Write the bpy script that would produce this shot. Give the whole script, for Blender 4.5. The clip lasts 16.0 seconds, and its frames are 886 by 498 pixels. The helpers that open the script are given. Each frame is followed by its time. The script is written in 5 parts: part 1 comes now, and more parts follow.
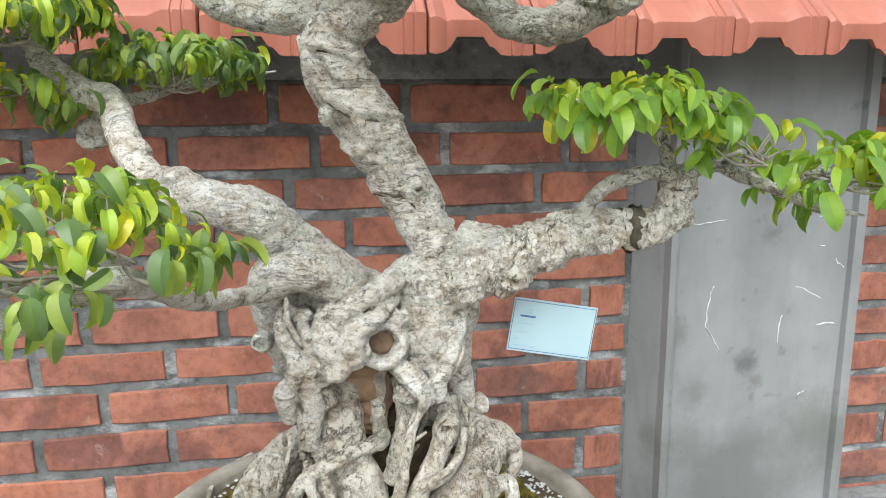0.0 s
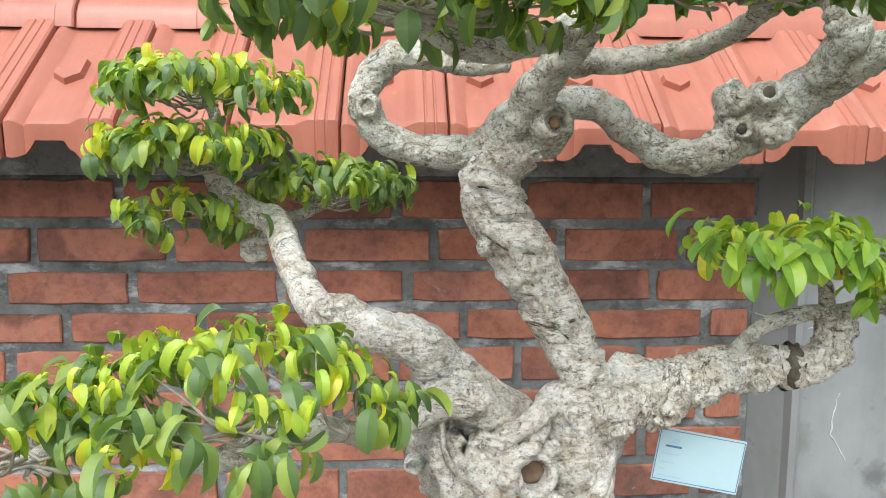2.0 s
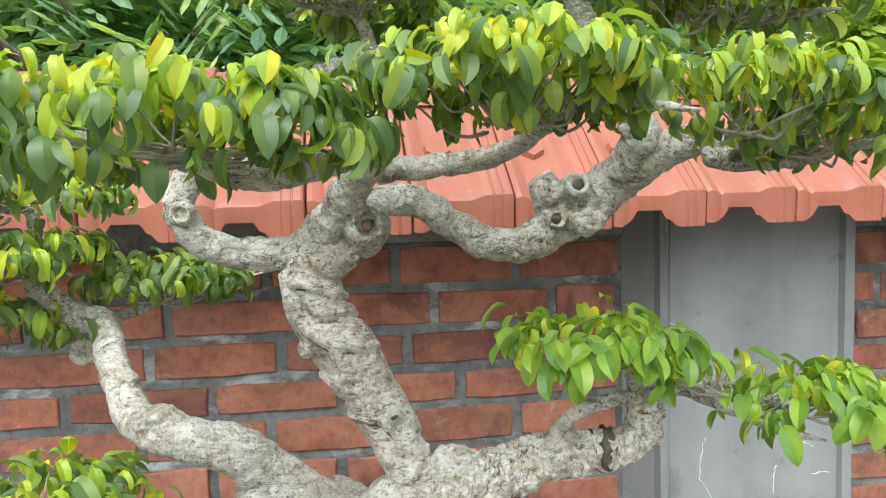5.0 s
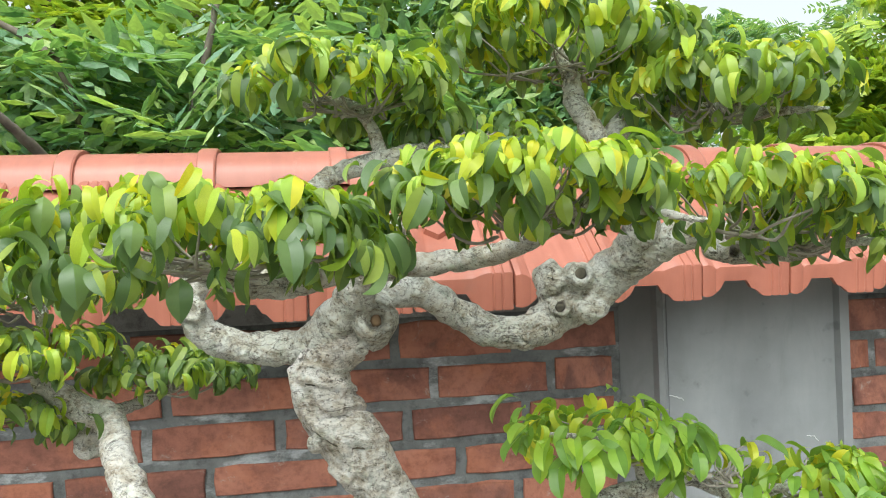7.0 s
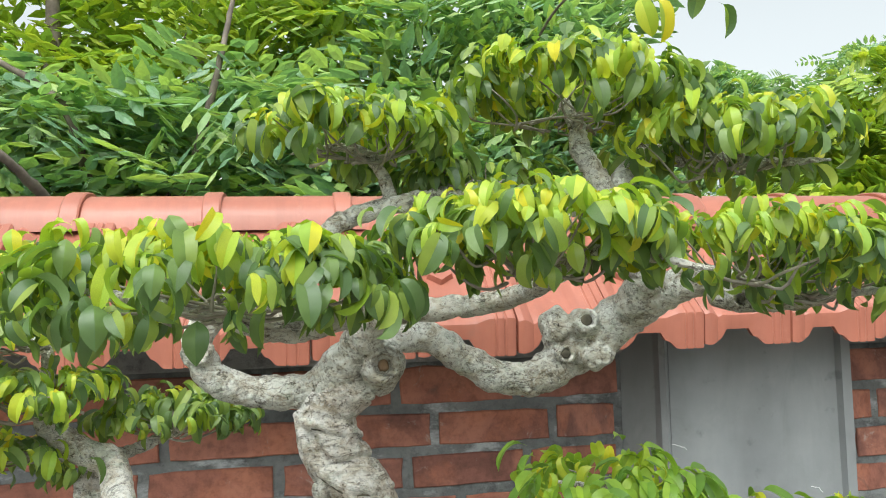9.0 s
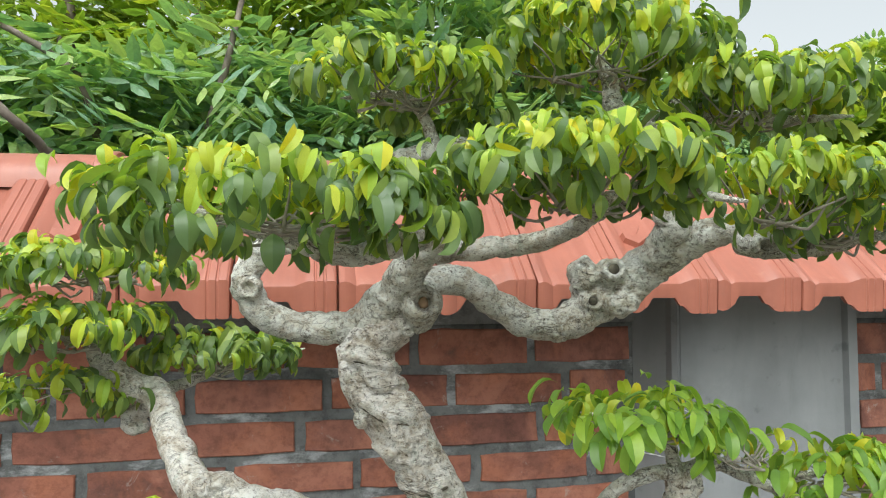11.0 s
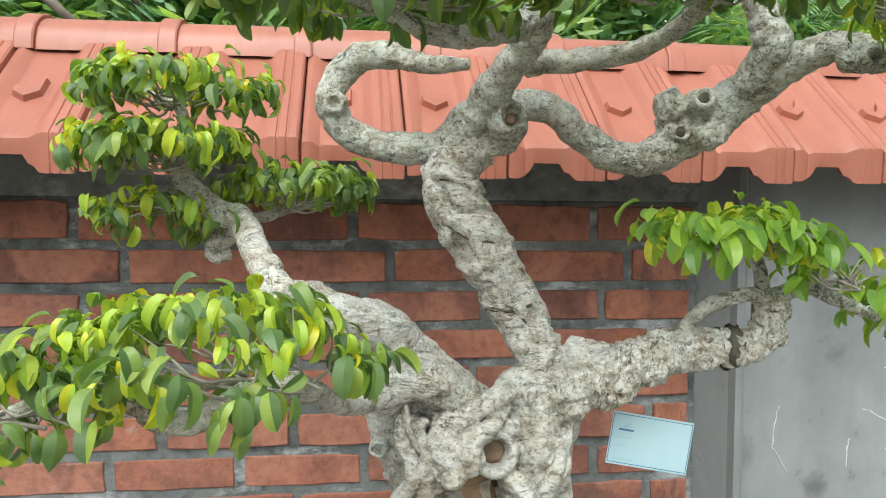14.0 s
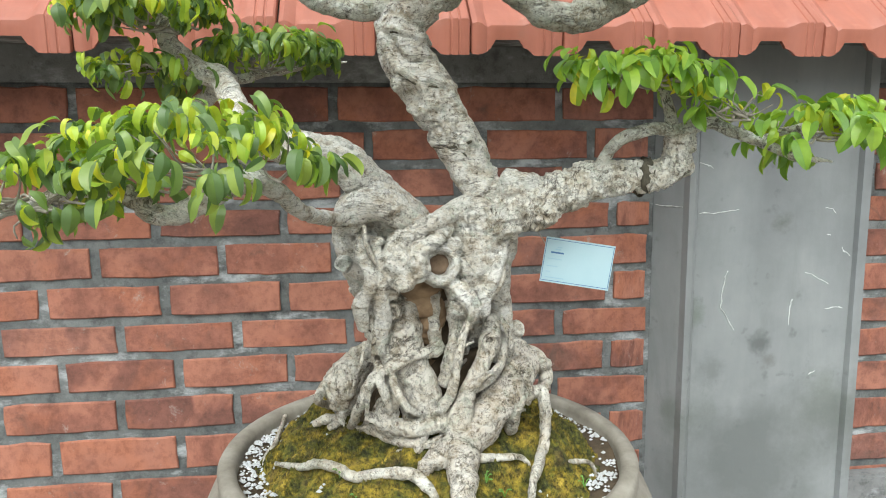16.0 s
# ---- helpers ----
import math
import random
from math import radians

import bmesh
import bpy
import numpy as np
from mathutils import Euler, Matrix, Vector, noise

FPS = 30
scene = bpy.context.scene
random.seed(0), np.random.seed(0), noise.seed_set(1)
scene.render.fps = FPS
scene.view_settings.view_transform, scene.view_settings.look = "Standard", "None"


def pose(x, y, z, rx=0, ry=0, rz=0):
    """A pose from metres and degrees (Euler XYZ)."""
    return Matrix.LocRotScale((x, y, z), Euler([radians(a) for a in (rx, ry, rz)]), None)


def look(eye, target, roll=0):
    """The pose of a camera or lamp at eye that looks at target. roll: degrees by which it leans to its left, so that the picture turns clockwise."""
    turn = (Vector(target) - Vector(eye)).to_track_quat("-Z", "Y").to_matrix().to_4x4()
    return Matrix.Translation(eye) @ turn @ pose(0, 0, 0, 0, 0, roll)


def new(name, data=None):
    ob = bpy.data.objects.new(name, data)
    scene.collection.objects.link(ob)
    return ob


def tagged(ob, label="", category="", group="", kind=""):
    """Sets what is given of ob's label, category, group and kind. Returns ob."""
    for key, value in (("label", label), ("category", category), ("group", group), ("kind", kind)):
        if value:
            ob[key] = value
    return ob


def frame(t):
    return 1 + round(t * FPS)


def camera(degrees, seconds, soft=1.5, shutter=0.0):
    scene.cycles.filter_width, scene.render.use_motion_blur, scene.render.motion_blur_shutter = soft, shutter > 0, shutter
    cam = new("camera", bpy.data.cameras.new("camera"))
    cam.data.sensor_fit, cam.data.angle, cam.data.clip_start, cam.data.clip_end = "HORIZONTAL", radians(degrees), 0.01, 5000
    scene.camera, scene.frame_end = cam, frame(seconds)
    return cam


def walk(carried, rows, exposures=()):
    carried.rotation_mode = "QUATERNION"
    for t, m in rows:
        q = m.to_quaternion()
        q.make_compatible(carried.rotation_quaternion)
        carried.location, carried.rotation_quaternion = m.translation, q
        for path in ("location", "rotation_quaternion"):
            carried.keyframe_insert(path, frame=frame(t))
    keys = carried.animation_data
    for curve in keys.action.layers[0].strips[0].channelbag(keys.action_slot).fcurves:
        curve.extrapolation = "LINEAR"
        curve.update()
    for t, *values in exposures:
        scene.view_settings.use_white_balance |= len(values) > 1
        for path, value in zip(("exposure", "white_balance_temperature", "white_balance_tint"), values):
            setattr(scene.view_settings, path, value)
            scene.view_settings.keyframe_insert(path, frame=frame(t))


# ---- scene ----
cam = camera(62.2, 16.0, soft=1.0)
PATH = [
    (0, (-0.194, 0.163, 1.517), (0.124, 2.098, 1.122), -0.5),
    (0.5, (-0.224, 0.162, 1.523), (0.065, 2.104, 1.139), -0.3),
    (1, (-0.241, 0.163, 1.538), (0.012, 2.115, 1.181), -0.1),
    (1.5, (-0.253, 0.162, 1.56), (-0.078, 2.131, 1.258), 0.2),
    (2, (-0.263, 0.162, 1.583), (-0.151, 2.145, 1.346), 0.3),
    (2.5, (-0.26, 0.163, 1.595), (-0.158, 2.151, 1.403), 0.2),
    (3, (-0.245, 0.163, 1.602), (-0.133, 2.153, 1.433), -0.0),
    (3.5, (-0.226, 0.16, 1.607), (-0.066, 2.148, 1.448), -0.5),
    (4, (-0.205, 0.156, 1.617), (0.004, 2.139, 1.462), -1.1),
    (4.5, (-0.181, 0.151, 1.627), (0.08, 2.127, 1.467), -1.4),
    (5, (-0.167, 0.146, 1.644), (0.15, 2.116, 1.494), -1.4),
    (5.2, (-0.163, 0.146, 1.652), (0.168, 2.114, 1.52), -1.4),
    (7.5, (-0.188, 0.137, 1.682), (0.163, 2.106, 1.719), -2.1),
    (8, (-0.189, 0.138, 1.687), (0.165, 2.105, 1.762), -2.0),
    (8.2, (-0.189, 0.14, 1.688), (0.164, 2.106, 1.778), -1.9),
    (10.3, (-0.221, 0.115, 1.658), (0.142, 2.077, 1.796), -0.7),
    (10.5, (-0.226, 0.113, 1.656), (0.132, 2.077, 1.774), -0.5),
    (11, (-0.237, 0.109, 1.636), (0.121, 2.074, 1.728), -0.3),
    (11.5, (-0.254, 0.109, 1.619), (0.074, 2.081, 1.672), -0.1),
    (12, (-0.265, 0.112, 1.598), (0.023, 2.091, 1.63), 0.2),
    (12.5, (-0.276, 0.116, 1.581), (-0.015, 2.099, 1.59), 0.7),
    (13, (-0.283, 0.117, 1.566), (-0.024, 2.1, 1.55), 0.8),
    (13.5, (-0.286, 0.119, 1.551), (-0.03, 2.102, 1.482), 0.7),
    (14, (-0.28, 0.125, 1.526), (-0.026, 2.107, 1.435), 0.4),
    (14.5, (-0.256, 0.104, 1.495), (-0.037, 2.087, 1.357), -0.1),
    (15, (-0.243, 0.049, 1.471), (-0.05, 2.03, 1.278), -0.6),
    (15.5, (-0.234, 0.003, 1.452), (-0.042, 1.978, 1.2), -0.6),
    (16, (-0.241, -0.005, 1.446), (0.003, 1.958, 1.146), -0.5),
]
EXPOSURES = [(0.0, -0.01, 6250, 7), (3.0, -0.01, 6250, 7), (5.0, -0.02, 6250, 4), (8.2, 0.0, 6250, 2), (10.3, -0.3, 6250, 4), (12.0, -0.13, 6250, 2), (13.0, -0.13, 6250, 1), (14.5, -0.18, 6250, 1), (16.0, -0.12, 6250, 3)]
walk(cam, [(t, look(eye, target, roll)) for t, eye, target, roll in PATH], EXPOSURES)

# ---------------------------------------------------------------- light
world = bpy.data.worlds.new("overcast_sky")
scene.world = world
world.use_nodes = True
wn = world.node_tree.nodes
sky = wn.new("ShaderNodeTexSky")
sky.sky_type = "NISHITA"
sky.sun_disc = False
sky.sun_elevation = radians(58)
sky.sun_rotation = radians(200)
sky.air_density, sky.dust_density, sky.ozone_density = 1.0, 6.0, 1.0
hsv = wn.new("ShaderNodeHueSaturation")
hsv.inputs["Saturation"].default_value = 0.12
world.node_tree.links.new(sky.outputs[0], hsv.inputs["Color"])
world.node_tree.links.new(hsv.outputs[0], wn["Background"].inputs["Color"])
wn["Background"].inputs["Strength"].default_value = 0.32
sun_data = bpy.data.lights.new("sun", "SUN")
sun_data.energy, sun_data.angle, sun_data.color = 1.25, radians(40), (1.0, 0.97, 0.92)
sun = new("sun", sun_data)
sun.matrix_world = look((-1.2, -3.2, 4.2), (0.0, 0.9, 1.4))


# ---------------------------------------------------------------- materials
class Mat:
    """A node material and short ways to add nodes to it."""

    def __init__(self, name, rough=0.8):
        self.m = bpy.data.materials.new(name)
        self.m.use_nodes = True
        self.n, self.l = self.m.node_tree.nodes, self.m.node_tree.links
        self.b = self.n["Principled BSDF"]
        self.b.inputs["Roughness"].default_value = rough
        self.co = self.n.new("ShaderNodeTexCoord").outputs["Object"]

    def put(self, a, node, key):
        self.l.new(a, node.inputs[key])

    def noise(self, scale, detail=5, rough=0.6, vec=None, dist=0.0):
        k = self.n.new("ShaderNodeTexNoise")
        k.inputs["Scale"].default_value, k.inputs["Detail"].default_value = scale, detail
        k.inputs["Roughness"].default_value, k.inputs["Distortion"].default_value = rough, dist
        self.put(vec or self.co, k, "Vector")
        return k.outputs["Fac"]

    def voronoi(self, scale, feature="DISTANCE_TO_EDGE", vec=None):
        k = self.n.new("ShaderNodeTexVoronoi")
        k.feature = feature
        k.inputs["Scale"].default_value = scale
        self.put(vec or self.co, k, "Vector")
        return k.outputs["Distance"]

    def ramp(self, fac, stops):
        k = self.n.new("ShaderNodeValToRGB")
        el = k.color_ramp.elements
        while len(el) < len(stops):
            el.new(0.5)
        for e, (p, c) in zip(el, stops):
            e.position, e.color = p, (*c, 1) if len(c) == 3 else c
        self.put(fac, k, "Fac")
        return k.outputs["Color"]

    def mix(self, fac, a, b, kind="MIX"):
        k = self.n.new("ShaderNodeMix")
        k.data_type, k.blend_type = "RGBA", kind
        for v, i in ((fac, 0), (a, 6), (b, 7)):
            if isinstance(v, (int, float)):
                k.inputs[i].default_value = v
            elif isinstance(v, tuple):
                k.inputs[i].default_value = (*v, 1)
            else:
                self.l.new(v, k.inputs[i])
        return k.outputs[2]

    def stretch(self, sx, sy, sz):
        k = self.n.new("ShaderNodeMapping")
        k.inputs["Scale"].default_value = (sx, sy, sz)
        self.put(self.co, k, "Vector")
        return k.outputs[0]

    def bent(self, much, vec=None):
        """Object coordinates bent by a noise, by about so many metres."""
        wob = self.n.new("ShaderNodeTexNoise")
        wob.inputs["Scale"].default_value, wob.inputs["Detail"].default_value = 40, 4
        self.put(self.co, wob, "Vector")
        k = self.n.new("ShaderNodeVectorMath")
        k.operation = "MULTIPLY_ADD"
        k.inputs[1].default_value = (much,) * 3
        self.l.new(wob.outputs["Color"], k.inputs[0])
        self.l.new(vec or self.co, k.inputs[2])
        return k.outputs[0]

    def shift(self):
        """Object coordinates moved by the object's own random number."""
        info = self.n.new("ShaderNodeObjectInfo")
        k = self.n.new("ShaderNodeVectorMath")
        k.operation = "MULTIPLY_ADD"
        k.inputs[1].default_value = (1, 1, 1)
        s = self.n.new("ShaderNodeMath")
        s.operation = "MULTIPLY"
        s.inputs[1].default_value = 37.0
        self.l.new(info.outputs["Random"], s.inputs[0])
        self.l.new(self.co, k.inputs[0])
        self.l.new(s.outputs[0], k.inputs[2])
        self.rand = info.outputs["Random"]
        return k.outputs[0]

    def stain(self, at, size):
        """A mask for one ragged stain with its middle at a place."""
        wob = self.n.new("ShaderNodeTexNoise")
        wob.inputs["Scale"].default_value, wob.inputs["Detail"].default_value, wob.inputs["Roughness"].default_value = 0.7 / size, 8, 0.7
        self.put(self.co, wob, "Vector")
        shift = self.n.new("ShaderNodeVectorMath")
        shift.operation = "MULTIPLY_ADD"
        shift.inputs[1].default_value = (2.4 * size,) * 3
        shift.inputs[2].default_value = tuple(-a - 1.2 * size for a in at)
        self.l.new(wob.outputs["Color"], shift.inputs[0])
        add = self.n.new("ShaderNodeVectorMath")
        self.l.new(self.co, add.inputs[0])
        self.l.new(shift.outputs[0], add.inputs[1])
        span = self.n.new("ShaderNodeVectorMath")
        span.operation = "LENGTH"
        self.l.new(add.outputs[0], span.inputs[0])
        return self.ramp(span.outputs["Value"], [(0.25 * size, (1, 1, 1)), (size, (0, 0, 0))])

    def color(self, out):
        self.put(out, self.b, "Base Color")

    def bump(self, height, strength=0.5, distance=0.002):
        k = self.n.new("ShaderNodeBump")
        k.inputs["Strength"].default_value, k.inputs["Distance"].default_value = strength, distance
        self.put(height, k, "Height")
        if self.b.inputs["Normal"].is_linked:
            self.l.new(self.b.inputs["Normal"].links[0].from_socket, k.inputs["Normal"])
        self.put(k.outputs[0], self.b, "Normal")


def brick_material():
    k = Mat("fired_brick", 0.85)
    v = k.shift()
    tone = k.ramp(k.rand, [(0.0, (0.19, 0.080, 0.060)), (0.3, (0.260, 0.103, 0.071)), (0.55, (0.320, 0.126, 0.084)), (0.8, (0.280, 0.117, 0.083)), (1.0, (0.215, 0.097, 0.074))])
    blot = k.ramp(k.noise(13, 7, 0.68, v), [(0.36, (0.50, 0.50, 0.52)), (0.58, (1, 1, 1))])
    c = k.mix(0.7, tone, blot, "MULTIPLY")
    pale = k.ramp(k.noise(6.5, 5, 0.55, v, 0.4), [(0.50, (0, 0, 0)), (0.575, (1, 1, 1))])
    c = k.mix(k.mix(0.60, (0, 0, 0), pale), c, (0.40, 0.168, 0.110))
    burn = k.ramp(k.noise(7, 7, 0.65, v, 0.4), [(0.36, (1, 1, 1)), (0.50, (0, 0, 0))])
    c = k.mix(k.mix(0.5, (0, 0, 0), burn), c, (0.38, 0.135, 0.070))
    soot = k.ramp(k.noise(11, 9, 0.7, v, 0.8), [(0.60, (0, 0, 0)), (0.72, (1, 1, 1))])
    c = k.mix(k.mix(0.65, (0, 0, 0), soot), c, (0.115, 0.075, 0.060))
    smear = k.ramp(k.noise(20, 9, 0.78, v, 0.6), [(0.60, (0, 0, 0)), (0.68, (1, 1, 1))])
    c = k.mix(k.mix(0.6, (0, 0, 0), smear), c, (0.36, 0.32, 0.29))
    rub = k.noise(55, 8, 0.75, v)
    c = k.mix(0.7, c, k.ramp(rub, [(0.36, (0.62, 0.60, 0.60)), (0.54, (1.05, 1.05, 1.05))]), "MULTIPLY")
    k.color(c)
    k.bump(k.noise(120, 6, 0.7, v), 0.5, 0.002)
    return k.m


def mortar_material(name="cement_mortar", a=(0.06, 0.065, 0.065), b=(0.215, 0.225, 0.222)):
    k = Mat(name, 0.9)
    c = k.ramp(k.noise(9, 8, 0.7), [(0.3, a), (0.7, b)])
    pale = k.ramp(k.noise(12, 7, 0.7, k.stretch(0.6, 1, 1.3)), [(0.53, (0, 0, 0)), (0.64, (1, 1, 1))])
    c = k.mix(k.mix(0.80, (0, 0, 0), pale), c, (0.42, 0.44, 0.45))
    dark = k.ramp(k.noise(30, 8, 0.75), [(0.36, (0.45, 0.45, 0.45)), (0.5, (1, 1, 1))])
    c = k.mix(0.8, c, dark, "MULTIPLY")
    k.color(c)
    k.bump(k.noise(160, 8, 0.75), 0.7, 0.003)
    return k.m


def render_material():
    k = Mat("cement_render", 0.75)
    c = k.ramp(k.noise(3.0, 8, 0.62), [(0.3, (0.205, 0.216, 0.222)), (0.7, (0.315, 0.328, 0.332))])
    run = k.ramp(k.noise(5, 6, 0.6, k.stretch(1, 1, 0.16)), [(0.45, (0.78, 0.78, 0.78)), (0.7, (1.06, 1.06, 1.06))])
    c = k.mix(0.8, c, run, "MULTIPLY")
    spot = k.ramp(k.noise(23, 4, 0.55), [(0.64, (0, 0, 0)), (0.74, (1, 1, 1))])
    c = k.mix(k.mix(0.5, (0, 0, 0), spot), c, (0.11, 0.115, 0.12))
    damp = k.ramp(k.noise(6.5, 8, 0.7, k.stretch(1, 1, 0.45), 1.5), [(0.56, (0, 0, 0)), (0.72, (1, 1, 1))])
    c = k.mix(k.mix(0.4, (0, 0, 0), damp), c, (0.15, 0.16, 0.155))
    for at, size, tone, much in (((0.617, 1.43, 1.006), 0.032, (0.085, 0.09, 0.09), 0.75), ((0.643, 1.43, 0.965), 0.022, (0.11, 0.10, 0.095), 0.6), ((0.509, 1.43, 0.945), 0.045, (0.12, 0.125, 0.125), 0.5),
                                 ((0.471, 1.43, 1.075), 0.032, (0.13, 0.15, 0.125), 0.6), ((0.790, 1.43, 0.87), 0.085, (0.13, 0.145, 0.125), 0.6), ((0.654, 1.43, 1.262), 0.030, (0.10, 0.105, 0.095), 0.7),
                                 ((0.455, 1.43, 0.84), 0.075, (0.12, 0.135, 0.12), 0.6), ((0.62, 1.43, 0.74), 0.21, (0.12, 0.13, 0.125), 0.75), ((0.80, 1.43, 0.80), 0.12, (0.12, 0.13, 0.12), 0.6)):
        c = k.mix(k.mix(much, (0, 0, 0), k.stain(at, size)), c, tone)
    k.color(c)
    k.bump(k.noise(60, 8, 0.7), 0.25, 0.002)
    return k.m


def tile_material():
    k = Mat("orange_roof_tile", 0.40)
    v = k.shift()
    tone = k.ramp(k.rand, [(0.0, (0.325, 0.112, 0.072)), (0.5, (0.365, 0.128, 0.083)), (1.0, (0.34, 0.118, 0.077))])
    veil = k.ramp(k.noise(7, 8, 0.65, v), [(0.35, (0.82, 0.8, 0.8)), (0.7, (1.05, 1.05, 1.05))])
    c = k.mix(0.8, tone, veil, "MULTIPLY")
    pale = k.ramp(k.noise(30, 8, 0.7, v), [(0.6, (0, 0, 0)), (0.8, (1, 1, 1))])
    c = k.mix(k.mix(0.35, (0, 0, 0), pale), c, (0.52, 0.27, 0.20))
    streak = k.ramp(k.noise(1.0, 8, 0.7, k.stretch(46, 5, 5)), [(0.36, (0.74, 0.74, 0.76)), (0.56, (1.03, 1.03, 1.03))])
    c = k.mix(0.35, c, streak, "MULTIPLY")
    grime = k.ramp(k.noise(13, 9, 0.75, v), [(0.58, (0, 0, 0)), (0.72, (1, 1, 1))])
    c = k.mix(k.mix(0.45, (0, 0, 0), grime), c, (0.25, 0.12, 0.09))
    k.color(c)
    k.bump(k.noise(90, 6, 0.6, v), 0.12, 0.002)
    return k.m


def bark_material(name, tint=(1, 1, 1), flat=2.2, wear=1.0):
    k = Mat(name, 0.88)
    patch = k.noise(48, 7, 0.66, k.stretch(1, 1, 1.5), 0.6)
    c = k.ramp(patch, [(0.30, (0.42, 0.36, 0.28)), (0.40, (0.66, 0.60, 0.51)), (0.47, (0.82, 0.78, 0.71)), (0.53, (0.92, 0.905, 0.87)), (0.70, (0.96, 0.955, 0.94))])
    broad = k.ramp(k.noise(9, 6, 0.6), [(0.35, (0.84, 0.80, 0.74)), (0.60, (1.05, 1.05, 1.04))])
    c = k.mix(0.9, c, broad, "MULTIPLY")
    lichen = k.ramp(k.noise(27, 8, 0.72, None, 0.8), [(0.54, (0, 0, 0)), (0.62, (1, 1, 1))])
    c = k.mix(k.mix(0.62, (0, 0, 0), lichen), c, (0.55, 0.60, 0.51))
    wide = k.stretch(1, 1, flat)
    vein = k.noise(17, 6, 0.62, wide, 0.7)
    crack = k.ramp(vein, [(0.480, (1, 1, 1)), (0.497, (0.10, 0.08, 0.06)), (0.506, (1, 1, 1))])
    split = k.ramp(k.noise(15, 5, 0.6, None, 0.5), [(0.45, (0.22, 0.22, 0.22)), (0.58, (0.95, 0.95, 0.95))])
    c = k.mix(split, c, k.mix(min(1.0, 0.85 * wear), c, crack, "MULTIPLY"))
    small = k.noise(70, 7, 0.72, wide, 0.6)
    line = k.ramp(small, [(0.470, (1, 1, 1)), (0.494, (0.20, 0.17, 0.14)), (0.514, (1, 1, 1))])
    c = k.mix(min(1.0, 0.50 * wear), c, line, "MULTIPLY")
    plate = k.ramp(k.voronoi(55, vec=k.bent(0.035, wide)), [(0.0, (0.07, 0.055, 0.04)), (0.05, (1, 1, 1))])
    torn = k.ramp(k.noise(22, 6, 0.65), [(0.52, (0, 0, 0)), (0.62, (1, 1, 1))])
    c = k.mix(k.mix(min(1.0, 0.45 * wear), (0, 0, 0), torn), c, k.mix(1.0, c, plate, "MULTIPLY"))
    fleck = k.ramp(k.noise(230, 6, 0.75), [(0.36, (0.26, 0.23, 0.19)), (0.44, (1, 1, 1))])
    c = k.mix(min(1.0, 0.85 * wear), c, fleck, "MULTIPLY")
    dirt = k.ramp(k.noise(85, 9, 0.80, k.stretch(1, 1, 1.6)), [(0.37, (0.26, 0.21, 0.16)), (0.45, (1, 1, 1))])
    c = k.mix(min(1.0, 0.62 * wear), c, dirt, "MULTIPLY")
    chalk = k.ramp(k.noise(130, 6, 0.75), [(0.54, (0, 0, 0)), (0.60, (1, 1, 1))])
    c = k.mix(k.mix(0.6, (0, 0, 0), chalk), c, (0.90, 0.89, 0.86))
    c = k.mix(1.0, c, tint, "MULTIPLY")
    k.color(c)
    k.bump(patch, 0.6, 0.004)
    k.bump(crack, 0.9, 0.004)
    k.bump(line, 0.7, 0.0025)
    k.bump(k.noise(120, 9, 0.8), 1.0, 0.0055)
    return k.m


def leaf_material(name, stops, glow):
    k = Mat(name, 0.38)
    geo = k.n.new("ShaderNodeNewGeometry")
    info = k.n.new("ShaderNodeObjectInfo")
    add = k.n.new("ShaderNodeMath")
    add.operation = "ADD"
    k.l.new(geo.outputs["Random Per Island"], add.inputs[0])
    k.l.new(info.outputs["Random"], add.inputs[1])
    frac = k.n.new("ShaderNodeMath")
    frac.operation = "FRACT"
    k.l.new(add.outputs[0], frac.inputs[0])
    c = k.ramp(frac.outputs[0], stops)
    vary = k.ramp(k.noise(60, 4, 0.6), [(0.3, (0.78, 0.8, 0.75)), (0.7, (1.12, 1.1, 1.05))])
    c = k.mix(0.8, c, vary, "MULTIPLY")
    k.color(c)
    k.b.inputs["Specular IOR Level"].default_value = 0.5
    t = k.n.new("ShaderNodeBsdfTranslucent")
    k.l.new(k.mix(1.0, c, glow, "MULTIPLY"), t.inputs["Color"])
    mixer = k.n.new("ShaderNodeMixShader")
    mixer.inputs[0].default_value = 0.38
    k.l.new(k.b.outputs[0], mixer.inputs[1])
    k.l.new(t.outputs[0], mixer.inputs[2])
    k.l.new(mixer.outputs[0], k.n["Material Output"].inputs["Surface"])
    k.bump(k.noise(220, 3, 0.5), 0.12, 0.001)
    return k.m


def moss_material():
    k = Mat("green_moss", 0.95)
    c = k.ramp(k.noise(34, 8, 0.75), [(0.36, (0.035, 0.042, 0.010)), (0.46, (0.105, 0.105, 0.014)), (0.56, (0.26, 0.20, 0.022)), (0.66, (0.42, 0.31, 0.05))])
    dry = k.ramp(k.noise(38, 6, 0.7), [(0.52, (0, 0, 0)), (0.66, (1, 1, 1))])
    c = k.mix(k.mix(0.55, (0, 0, 0), dry), c, (0.135, 0.085, 0.032))
    fine = k.ramp(k.noise(150, 7, 0.75), [(0.40, (0.18, 0.18, 0.18)), (0.56, (1.35, 1.3, 1.2))])
    c = k.mix(0.85, c, fine, "MULTIPLY")
    k.color(c)
    k.bump(k.noise(300, 5, 0.7), 1.0, 0.003)
    return k.m


